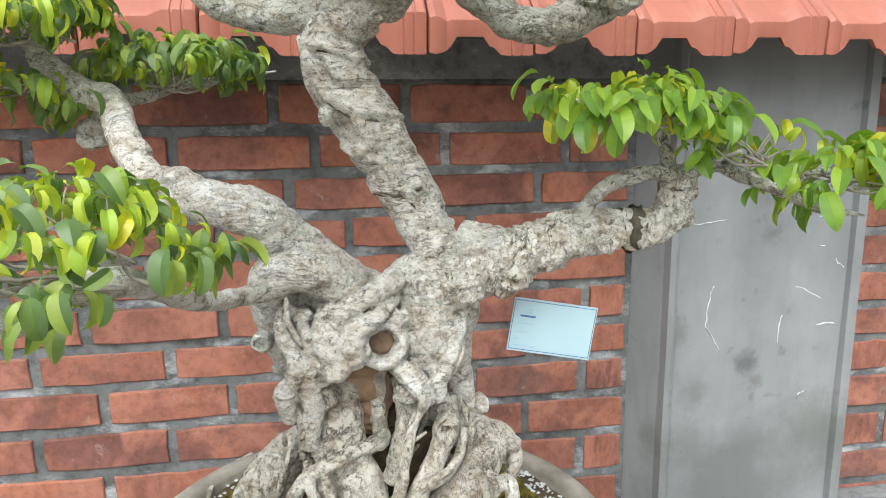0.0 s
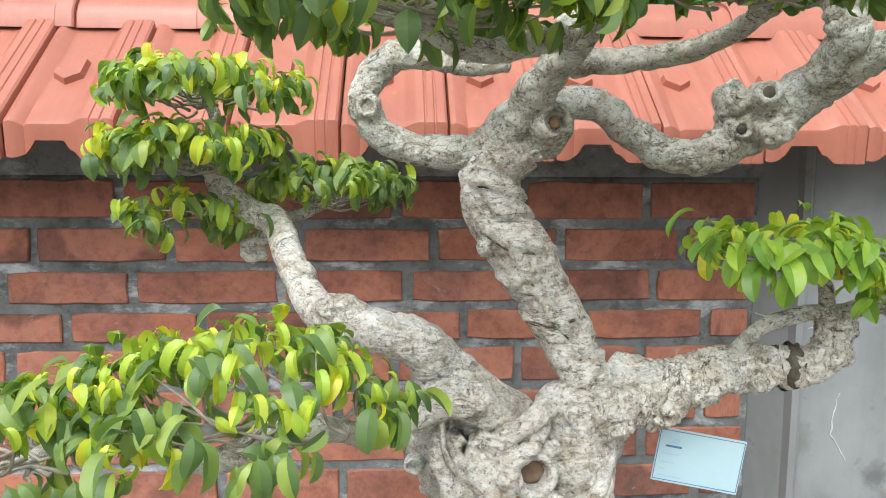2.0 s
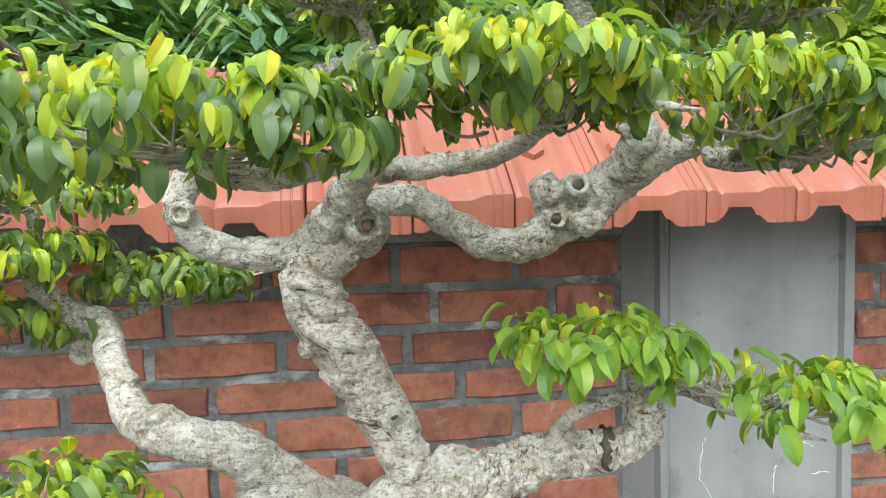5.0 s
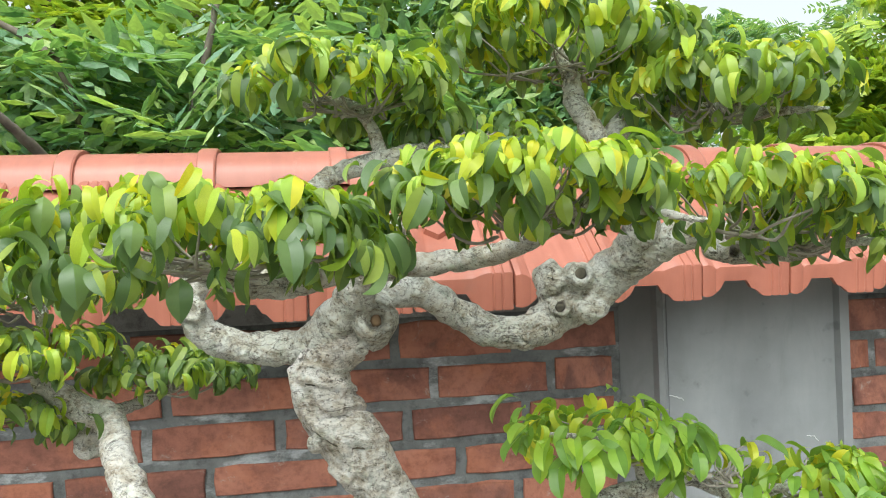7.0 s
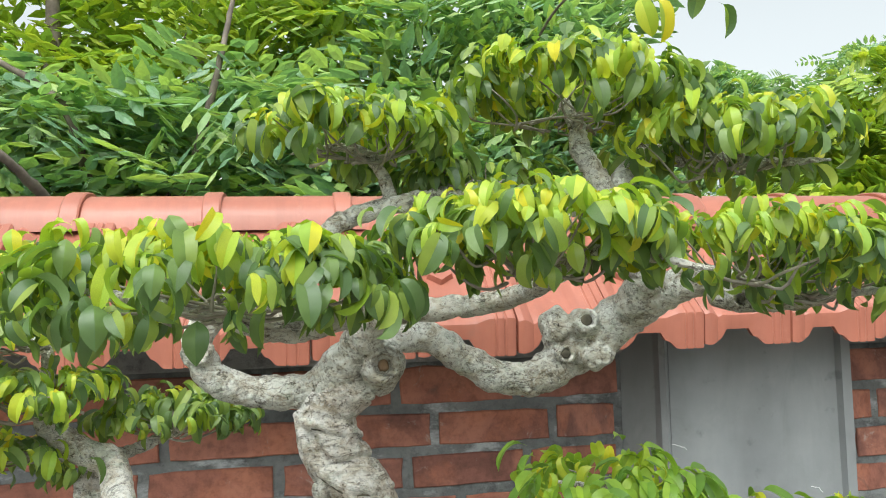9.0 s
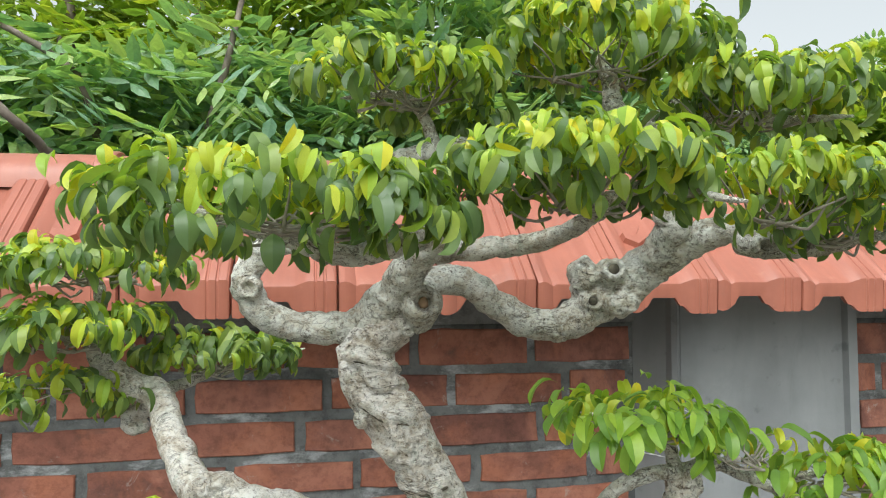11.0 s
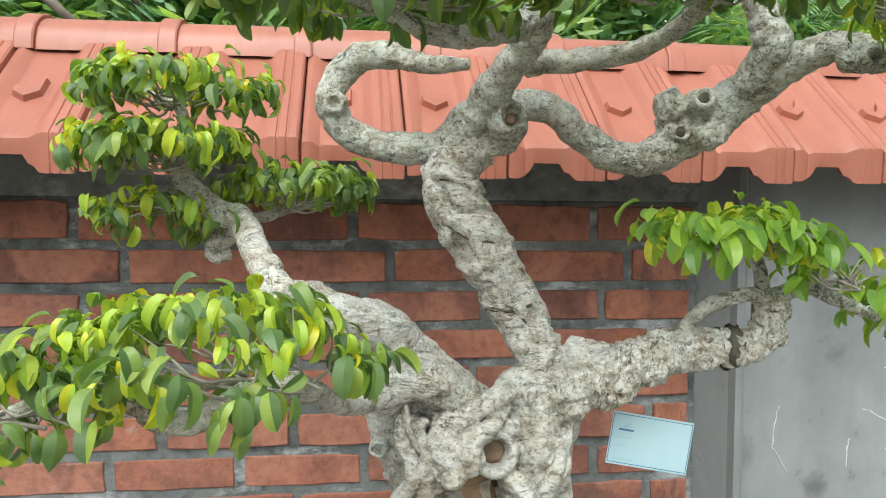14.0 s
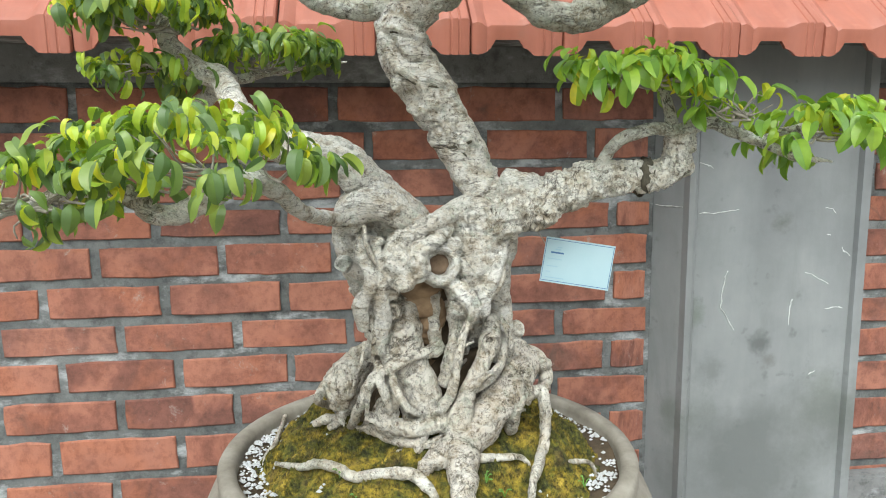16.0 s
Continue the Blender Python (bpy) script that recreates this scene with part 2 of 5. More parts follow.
def plain(name, a, b, scale=20, rough=0.8, bump=0.4, bscale=120):
    k = Mat(name, rough)
    k.color(k.ramp(k.noise(scale, 7, 0.65), [(0.3, a), (0.7, b)]))
    k.bump(k.noise(bscale, 6, 0.7), bump, 0.002)
    return k.m


BRICK = brick_material()
MORTAR = mortar_material()
BEAM = mortar_material("cement_beam", (0.15, 0.15, 0.15), (0.25, 0.255, 0.255))
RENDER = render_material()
TILE = tile_material()
BARK = bark_material("pale_fig_bark", (0.98, 0.975, 0.955))
SHEET = bark_material("spiral_cracked_bark", (0.98, 0.97, 0.95), 3.2, 1.25)
BARK_B = bark_material("limb_bark", (0.85, 0.87, 0.83), 1.4, 1.25)
FLAKY = bark_material("flaky_bark", (0.95, 0.94, 0.90), 0.7, 1.5)
ROOT = bark_material("smooth_root_bark", (0.89, 0.865, 0.815), 0.6, 1.1)
CORK = bark_material("corky_root_bark", (0.78, 0.74, 0.69), 0.9, 1.9)
BARE = plain("bare_brown_wood", (0.17, 0.105, 0.055), (0.38, 0.26, 0.155), 45, 0.85, 0.8)
WOUND = plain("dead_wood", (0.10, 0.065, 0.04), (0.26, 0.18, 0.12), 60, 0.9)
# Colours the ring scar, and the painted shade of cracks and hollows.
SCAR_AND_SHADE = plain("dark_bark_scar_and_shade", (0.03, 0.028, 0.02), (0.16, 0.14, 0.10), 90, 0.95, 0.9, 200)
TWIG = plain("twig_bark", (0.17, 0.15, 0.12), (0.40, 0.37, 0.32), 60, 0.85)
LEAF = leaf_material("mature_fig_leaf", [(0.0, (0.084, 0.146, 0.060)), (0.35, (0.128, 0.202, 0.073)), (0.7, (0.188, 0.274, 0.077)), (1.0, (0.31, 0.385, 0.075))], (1.5, 1.7, 0.5))
YOUNG = leaf_material("young_fig_leaf", [(0.0, (0.27, 0.42, 0.055)), (0.45, (0.38, 0.51, 0.055)), (0.85, (0.50, 0.55, 0.05)), (1.0, (0.62, 0.56, 0.03))], (1.3, 1.3, 0.5))
FRESH = leaf_material("fresh_fig_leaf", [(0.0, (0.135, 0.255, 0.050)), (0.5, (0.215, 0.365, 0.052)), (1.0, (0.33, 0.47, 0.058))], (1.4, 1.5, 0.5))
FAR_LEAF = leaf_material("garden_leaf", [(0.0, (0.15, 0.27, 0.18)), (0.5, (0.235, 0.37, 0.21)), (1.0, (0.38, 0.48, 0.18))], (1.6, 1.7, 0.6))
PALE_LEAF = leaf_material("bright_garden_leaf", [(0.0, (0.16, 0.27, 0.06)), (0.5, (0.28, 0.40, 0.06)), (1.0, (0.45, 0.52, 0.07))], (1.5, 1.5, 0.6))
SPROUT = plain("seedling_green", (0.10, 0.25, 0.04), (0.18, 0.36, 0.06), 80, 0.5, 0.1)
FAR_BARK = plain("garden_bark", (0.10, 0.08, 0.065), (0.24, 0.2, 0.16), 14)
POT = plain("weathered_pot", (0.17, 0.15, 0.12), (0.36, 0.33, 0.28), 18, 0.8, 0.5)
MOSS = moss_material()
SOIL_AND_GAP = plain("dark_soil_and_root_gap", (0.05, 0.035, 0.02), (0.12, 0.085, 0.05), 60, 0.95, 0.9, 300)
GRIT = plain("white_grit", (0.40, 0.41, 0.41), (0.62, 0.63, 0.64), 90, 0.8)
BOUNCE_GROUND = plain("pale_bounce_ground", (0.115, 0.10, 0.08), (0.23, 0.205, 0.17), 2.5, 0.95)
STONE = plain("pedestal_concrete", (0.24, 0.235, 0.22), (0.36, 0.355, 0.34), 12, 0.9)
CARD = plain("pale_blue_card", (0.36, 0.52, 0.58), (0.42, 0.57, 0.62), 8, 0.55, 0.03)
INK = plain("dark_blue_ink", (0.05, 0.12, 0.28), (0.07, 0.16, 0.33), 8, 0.6, 0.02)
FADED = plain("faded_print", (0.30, 0.46, 0.56), (0.36, 0.52, 0.6), 8, 0.6, 0.02)
DRIP = plain("white_cement_splash", (0.52, 0.53, 0.52), (0.7, 0.71, 0.7), 60, 0.85)


# ---------------------------------------------------------------- building helpers
def finish(name, bm, material, parent=None, label="", smooth=False):
    me = bpy.data.meshes.new(name)
    bm.normal_update()
    bm.to_mesh(me)
    bm.free()
    return place(name, me, material, parent, label, smooth)


def place(name, me, material, parent=None, label="", smooth=False):
    for m in material if isinstance(material, (list, tuple)) else [material]:
        me.materials.append(m)
    if smooth:
        me.polygons.foreach_set("use_smooth", [True] * len(me.polygons))
    ob = new(name, me)
    if parent:
        ob.parent = parent
        if parent.type == "EMPTY":
            ob.matrix_parent_inverse = Matrix.Translation(-parent.location)
    return tagged(ob, label)


def part(name, bm, material, parent, label="", smooth=True):
    return finish(name, bm, material, parent, label, smooth)


def box(bm, x0, x1, y0, y1, z0, z1):
    c = [bm.verts.new((x, y, z)) for z in (z0, z1) for x, y in ((x0, y0), (x1, y0), (x1, y1), (x0, y1))]
    for f in ((0, 3, 2, 1), (4, 5, 6, 7), (0, 1, 5, 4), (1, 2, 6, 5), (2, 3, 7, 6), (3, 0, 4, 7)):
        bm.faces.new([c[i] for i in f])
    return c


def catmull(pts, step):
    """Points and radii along a smooth line, about step metres apart."""
    p = [np.array(q, float) for q in pts]
    p = [2 * p[0] - p[1], *p, 2 * p[-1] - p[-2]]
    out = []
    for i in range(1, len(p) - 2):
        a, b, c, d = p[i - 1], p[i], p[i + 1], p[i + 2]
        n = max(2, int(np.linalg.norm(c[:3] - b[:3]) / step))
        for t in np.arange(n) / n:
            q = 0.5 * (2 * b + (c - a) * t + (2 * a - 5 * b + 4 * c - d) * t * t + (3 * b - a - 3 * c + d) * t ** 3)
            q[3] = b[3] + (c[3] - b[3]) * t * t * (3 - 2 * t)
            out.append(q)
    out.append(p[-2])
    return out


def tube(bm, pts, seg=18, step=0.005, lump=0.12, grain=0.05, seed=0.0, flat=1.0, swirl=0.0, crook=0.25, groove=0.0):
    """A gnarled limb: a tube along pts (x, y, z, radius) with lumps, folds and rounded ends."""
    line = [np.array(q, dtype=float) for q in catmull(pts, step)]
    for i, q in enumerate(line):
        fade = min(1.0, i / 6, (len(line) - 1 - i) / 6)
        s = 0.22 / max(q[3], 0.003)
        q[:3] += np.array(noise.noise_vector(Vector(q[:3]) * s + Vector((seed, 0, seed)))) * (q[3] * crook * fade)
    up = Vector((0.2, 1.0, 0.1)).normalized()
    rings = []
    n = len(line)
    for i, q in enumerate(line):
        a, b = line[max(0, i - 1)], line[min(n - 1, i + 1)]
        t = Vector(b[:3] - a[:3]).normalized()
        u = (up - t * up.dot(t)).normalized()
        up = u
        v = t.cross(u)
        r = max(q[3], 0.0006)
        ring = []
        for k in range(seg):
            w = 2 * math.pi * k / seg + swirl * i
            d = u * math.cos(w) * flat + v * math.sin(w)
            c = Vector(q[:3]) + d * r
            s = 0.55 / max(r, 0.004)
            f = noise.noise(c * s + Vector((seed, seed * 2, 0))) * lump
            f += abs(noise.noise(Vector((w * 1.2 + seed, i * step / max(r, 0.004) * 0.35, seed)))) * lump * 0.6
            f += noise.noise(c * (2.6 * s) + Vector((0, seed, 7))) * grain + noise.noise(c * 420) * grain * 0.35
            if groove:
                turn_at = (w / (2 * math.pi) + i * step * groove + 0.25 * noise.noise(c * 30)) % 1.0 - 0.5
                f -= 0.32 * math.exp(-(turn_at / 0.032) ** 2) - 0.06 * turn_at
            ring.append(bm.verts.new(c + d * (r * f)))
        rings.append(ring)
    for a, b in zip(rings, rings[1:]):
        for k in range(seg):
            bm.faces.new((a[k], a[(k + 1) % seg], b[(k + 1) % seg], b[k]))
    for ring, q, s in ((rings[0], line[0], -1), (rings[-1], line[-1], 1)):
        a, b = (line[0], line[1]) if s < 0 else (line[-2], line[-1])
        t = Vector(b[:3] - a[:3]).normalized() * s
        inner = [bm.verts.new(v.co.lerp(Vector(q[:3]), 0.35) + t * q[3] * 0.28) for v in ring]
        tip = bm.verts.new(Vector(q[:3]) + t * q[3] * 0.36)
        for k in range(seg):
            j = (k + 1) % seg
            if s > 0:
                bm.faces.new((ring[k], ring[j], inner[j], inner[k]))
                bm.faces.new((inner[k], inner[j], tip))
            else:
                bm.faces.new((ring[j], ring[k], inner[k], inner[j]))
                bm.faces.new((inner[j], inner[k], tip))
    return bm


def blob(bm, c, r, lump=0.25, seed=0.0, sub=3):
    """A lumpy swelling with the radii r."""
    m = bmesh.ops.create_icosphere(bm, subdivisions=sub, radius=1.0)
    for v in m["verts"]:
        d = v.co.copy()
        f = 1 + lump * noise.noise(d * 1.6 + Vector((seed, 3, seed)))
        v.co = Vector((c[0] + d.x * r[0] * f, c[1] + d.y * r[1] * f, c[2] + d.z * r[2] * f))


def knot(bm, c, aim, r, depth, seed=0.0):
    """A cut branch stub: a collar ring round a hollow, facing aim."""
    aim = Vector(aim).normalized()
    u = aim.cross(Vector((0, 0, 1))).normalized()
    v = aim.cross(u)
    rows = []
    for rad, out in ((1.35, -0.9), (1.2, 0.1), (1.05, 0.55), (0.82, 0.62), (0.66, 0.35), (0.55, -depth)):
        ring = []
        for k in range(22):
            w = 2 * math.pi * k / 22
            f = 1 + 0.14 * noise.noise(Vector((math.cos(w) * 1.3, math.sin(w) * 1.3, seed)))
            ring.append(bm.verts.new(Vector(c) + (u * math.cos(w) + v * math.sin(w)) * r * rad * f + aim * r * out))
        rows.append(ring)
    for a, b in zip(rows, rows[1:]):
        for k in range(22):
            bm.faces.new((a[k], b[k], b[(k + 1) % 22], a[(k + 1) % 22]))
    bm.faces.new(rows[-1])
    bm.faces.new(rows[0][::-1])
    return rows[-1]


GNARL = bpy.data.textures.new("gnarl", "CLOUDS")
GNARL.noise_scale, GNARL.noise_depth = 0.020, 3
CRUST = bpy.data.textures.new("crust", "MUSGRAVE")
CRUST.musgrave_type, CRUST.noise_scale, CRUST.octaves = "RIDGED_MULTIFRACTAL", 0.012, 4.0


def gnarl(ob, depth, crust=0.0):
    """Roughens a mesh with lumps and a finer crust."""
    for tex, much in ((GNARL, depth), (CRUST, crust)):
        if much:
            m = ob.modifiers.new("rough", "DISPLACE")
            m.texture, m.texture_coords, m.strength, m.mid_level = tex, "LOCAL", much, 0.5
    return ob


def fuse(ob, voxel, depth=0.004, crust=0.0):
    """Grows the pieces of a mesh together."""
    m = ob.modifiers.new("fuse", "REMESH")
    m.mode, m.voxel_size, m.use_smooth_shade = "VOXEL", voxel, True
    return gnarl(ob, depth, crust)


def thing(name, label, category, at=(0, 0, 0), group="", kind=""):
    ob = new(name)
    ob.empty_display_size = 0.05
    ob.location = at
    return tagged(ob, label, category, group, kind)


# ---------------------------------------------------------------- ground and wall
# Unseen ground; its pale tone is chosen to bounce light under the eaves.
def ground():
    bm = bmesh.new()
    n, size = 60, 160.0
    rows = []
    for j in range(n + 1):
        rows.append([bm.verts.new((size * (i / n - 0.5), size * (j / n - 0.5), 0.0)) for i in range(n + 1)])
    for j in range(n):
        for i in range(n):
            bm.faces.new((rows[j][i], rows[j][i + 1], rows[j + 1][i + 1], rows[j + 1][i]))
    return tagged(finish("ground", bm, BOUNCE_GROUND), "unseen yard ground, toned pale brown to bounce light upwards", "ground", kind="structure")


ground()

WALL_Y = 1.5
BEDS = [1.556, 1.470, 1.392, 1.316, 1.245, 1.165, 1.086, 1.012, 0.932, 0.848, 0.757]
while BEDS[-1] > 0.12:
    BEDS.append(BEDS[-1] - 0.080)
# upright joints of each course, from the top
JOINTS = [(-0.766, -0.515, -0.271, -0.040, 0.190), (-0.680, -0.446, -0.205, 0.031, 0.262), (-0.750, -0.484, -0.252, -0.020, 0.209), (-0.628, -0.378, -0.149, 0.079, 0.313),
          (-0.747, -0.503, -0.276, -0.046, 0.190), (-0.851, -0.618, -0.381, -0.150, 0.080, 0.310), (-0.710, -0.479, -0.250, -0.025, 0.196), (-0.829, -0.599, -0.375, -0.148, 0.080, 0.307),
          (-0.720, -0.488, -0.255, -0.030, 0.190), (-0.854, -0.607, -0.380, -0.150, 0.080, 0.308), (-0.739, -0.505, -0.270, -0.040, 0.190)]


def wall_core(name, x0, x1, y0, y1, z0, z1, material, label):
    """A slab whose face towards the yard is rough."""
    bm = bmesh.new()
    nx, nz = int((x1 - x0) / 0.02), int((z1 - z0) / 0.012)
    rows = []
    for j in range(nz + 1):
        row = []
        for i in range(nx + 1):
            x, z = x0 + (x1 - x0) * i / nx, z0 + (z1 - z0) * j / nz
            edge = i in (0, nx) or j in (0, nz)
            d = 0.0 if edge else 0.003 * noise.noise(Vector((x * 22, 5, z * 30))) + 0.0016 * noise.noise(Vector((x * 80, 1, z * 90)))
            row.append(bm.verts.new((x, y0 + d, z)))
        rows.append(row)
    for j in range(nz):
        for i in range(nx):
            bm.faces.new((rows[j][i], rows[j][i + 1], rows[j + 1][i + 1], rows[j + 1][i]))
    back = [bm.verts.new(p) for p in ((x0, y1, z0), (x1, y1, z0), (x1, y1, z1), (x0, y1, z1))]
    bm.faces.new(back[::-1])
    left, right = [r[0] for r in rows], [r[-1] for r in rows]
    bm.faces.new([*left, back[3], back[0]][::-1])
    bm.faces.new([*right, back[2], back[1]])
    bm.faces.new([*rows[0], back[1], back[0]][::-1])
    bm.faces.new([*rows[-1], back[2], back[3]])
    return tagged(finish(name, bm, material, smooth=True), label, "wall", kind="structure")


wall_left = wall_core("wall_west", -4.2, 0.44, WALL_Y + 0.0042, 1.61, 0.0, 1.556, MORTAR, "red brick garden wall with thick grey cement joints")
wall_right = wall_core("wall_east", 0.80, 4.6, WALL_Y + 0.0042, 1.61, 0.0, 1.556, MORTAR, "red brick garden wall with thick grey cement joints")


def beam():
    bm = bmesh.new()
    for x0, x1, y0 in ((-4.2, 0.42, WALL_Y - 0.004), (0.42, 0.82, WALL_Y + 0.02), (0.82, 4.6, WALL_Y - 0.004)):
        box(bm, x0, x1, y0, 1.612, 1.556, 1.70)
    bmesh.ops.bevel(bm, geom=bm.edges[:], offset=0.004, segments=2, affect="EDGES")
    return tagged(finish("trim", bm, BEAM), "grey cement ring beam along the wall top under the eaves", "wall beam", kind="structure")


beam()


def pillar():
    bm = bmesh.new()
    face = [(0.404, 1.60), (0.404, 1.502), (0.412, 1.486), (0.438, 1.432), (0.4405, 1.411), (0.449, 1.404), (0.457, 1.410),
            (0.4595, 1.4330), (0.466, 1.4255), (0.818, 1.4255), (0.822, 1.4130), (0.842, 1.4130), (0.846, 1.427), (0.852, 1.445), (0.858, 1.502), (0.858, 1.60)]
    levels = [0.0, 0.69] + [0.69 + 0.96 * i / 12 for i in range(1, 13)]
    rings = [[bm.verts.new((x + 0.0016 * noise.noise(Vector((k, z * 3, 1))), y + 0.0016 * noise.noise(Vector((k, z * 3, 9))), z))
              for k, (x, y) in enumerate(face)] for z in levels]
    for a, b in zip(rings, rings[1:]):
        for i in range(len(face)):
            j = (i + 1) % len(face)
            bm.faces.new((a[i], a[j], b[j], b[i]))
    bm.faces.new(rings[0][::-1])
    bm.faces.new(rings[-1])
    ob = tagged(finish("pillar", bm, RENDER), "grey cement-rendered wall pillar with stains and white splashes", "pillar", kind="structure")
    runs = [((0.538, 1.164), (0.533, 1.145), (0.528, 1.122), (0.526, 1.086), (0.546, 1.055), (0.558, 1.036)),
            ((0.687, 1.098), (0.683, 1.080), (0.682, 1.043)), ((0.713, 1.155), (0.735, 1.147), (0.767, 1.130)),
            ((0.470, 1.288), (0.500, 1.286), (0.534, 1.291), (0.556, 1.294)), ((0.468, 1.391), (0.482, 1.387), (0.495, 1.379)),
            ((0.750, 1.293), (0.764, 1.290), (0.775, 1.281)), ((0.793, 1.209), (0.798, 1.198), (0.812, 1.189)), ((0.764, 1.076), (0.786, 1.078), (0.804, 1.075)),
            ((0.735, 0.930), (0.750, 0.937)), ((0.756, 1.236), (0.766, 1.235))]
    rnd = random.Random(4)
    for i, run in enumerate(runs):
        d = bmesh.new()
        row = []
        for (x0, z0), (x1, z1) in zip(run, run[1:]):
            for t in (0.0, 0.33, 0.66):
                row.append((x0 + (x1 - x0) * t + rnd.gauss(0, 0.0011), 1.4247, z0 + (z1 - z0) * t + rnd.gauss(0, 0.0011), rnd.choice((0.0003, 0.0005, 0.0007, 0.0012))))
        row.append((*run[-1][:1], 1.4247, run[-1][1], 0.0005))
        tube(d, row, 7, 0.002, 0.7, 0.5, i * 3.1)
        part("cement_splash", d, DRIP, ob, "dried white cement splash")
    d = bmesh.new()
    tube(d, [(0.406, 1.4965, 1.301, 0.0009), (0.413, 1.482, 1.299, 0.0007), (0.424, 1.459, 1.300, 0.0012), (0.437, 1.4325, 1.300, 0.0006)], 7, 0.002, 0.7, 0.5, 3.0)
    part("cement_splash", d, DRIP, ob, "dried white cement splash")
    return ob


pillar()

bm = bmesh.new()
box(bm, 0.84, 4.6, 1.46, 1.502, 0.0, 0.665)
box(bm, -4.2, 0.40, 1.46, 1.502, 0.0, 0.55)
bmesh.ops.bevel(bm, geom=bm.edges[:], offset=0.006, segments=2, affect="EDGES")
tagged(finish("plinth", bm, BEAM), "dark grey cement plinth at the wall foot", "plinth", kind="structure")


# ---------------------------------------------------------------- tiled coping
EAVE_Y, EAVE_Z, TOP_Y, TOP_Z = 1.262, 1.632, 1.475, 1.812
PITCH = 0.1597


def tile_mesh():
    """One interlocking tile: a pan with a raised chevron, a broad rib with two grooves, a lip at the eave. x across, y up the slope."""
    bm = bmesh.new()
    length = math.hypot(TOP_Y - EAVE_Y, TOP_Z - EAVE_Z)
    prof = [(0.0, 0.000), (0.002, 0.009), (0.010, 0.012), (0.018, 0.010), (0.028, 0.002), (0.034, 0.0), (0.043, 0.0), (0.083, 0.0), (0.092, 0.0), (0.098, 0.003), (0.108, 0.014),
            (0.113, 0.016), (0.1225, 0.0165), (0.124, 0.0145), (0.126, 0.0145), (0.1275, 0.0165), (0.137, 0.0165), (0.1385, 0.0145), (0.1405, 0.0145),
            (0.142, 0.0165), (0.153, 0.0165), (0.1565, 0.014), (0.1585, 0.004)]
    rise = math.atan2(TOP_Z - EAVE_Z, TOP_Y - EAVE_Y)
    skirt = [(h + (0.013 if 0.04 < x < 0.09 else 0.0235)) / math.cos(rise) for x, h in prof]
    rows = []
    for k in range(9):
        y = length * k / 8
        rows.append([bm.verts.new((x, y, h + (0.006 * max(0, 1 - k / 2) if 0.03 < x < 0.1 else 0.0))) for x, h in prof])
    for a, b in zip(rows, rows[1:]):
        for i in range(len(prof) - 1):
            bm.faces.new((a[i], a[i + 1], b[i + 1], b[i]))
    lip = []
    sn, cs = math.sin(math.atan2(TOP_Z - EAVE_Z, TOP_Y - EAVE_Y)), math.cos(math.atan2(TOP_Z - EAVE_Z, TOP_Y - EAVE_Y))
    for (x, h), d in zip(prof, skirt):
        up = 0.006 if 0.03 < x < 0.1 else 0.0
        row = [(-0.004, h + up - 0.001), (-0.008, h + up - 0.006)]
        for t in (0.35, 0.7, 1.0):
            row.append((-0.008 - sn * d * t + 0.003 * t * cs, h + up - 0.006 - cs * d * t - 0.003 * t * sn))
        y, z = row[-1]
        row += [(y + 0.010 * cs, z - 0.010 * sn + 0.002), (0.022, h - 0.02)]
        lip.append([bm.verts.new((x, y, z)) for y, z in row])
    for i in range(len(prof) - 1):
        p, q = [rows[0][i], *lip[i]], [rows[0][i + 1], *lip[i + 1]]
        for j in range(7):
            bm.faces.new((p[j + 1], q[j + 1], q[j], p[j]))
    # chevron
    cy, cx = length * 0.45, 0.055
    ch = [(cx - 0.023, cy + 0.010), (cx - 0.023, cy - 0.008), (cx, cy - 0.026), (cx + 0.023, cy - 0.008), (cx + 0.023, cy + 0.034),
          (cx + 0.012, cy + 0.010), (cx, cy - 0.004), (cx - 0.012, cy + 0.004)]
    lo = [bm.verts.new((x, y, -0.001)) for x, y in ch]
    hi = [bm.verts.new((cx + (x - cx) * 0.86, cy + (y - cy) * 0.9, 0.010)) for x, y in ch]
    for i in range(8):
        bm.faces.new((lo[i], lo[(i + 1) % 8], hi[(i + 1) % 8], hi[i]))
    for f in ((0, 1, 7), (1, 2, 6, 7), (2, 3, 5, 6), (3, 4, 5)):
        bm.faces.new([hi[i] for i in f])
    bmesh.ops.recalc_face_normals(bm, faces=bm.faces[:])
    me = bpy.data.meshes.new("roof_tile")
    bm.to_mesh(me)
    bm.free()
    me.materials.append(TILE)
    me.polygons.foreach_set("use_smooth", [True] * len(me.polygons))
    me.set_sharp_from_angle(angle=radians(32))
    return me


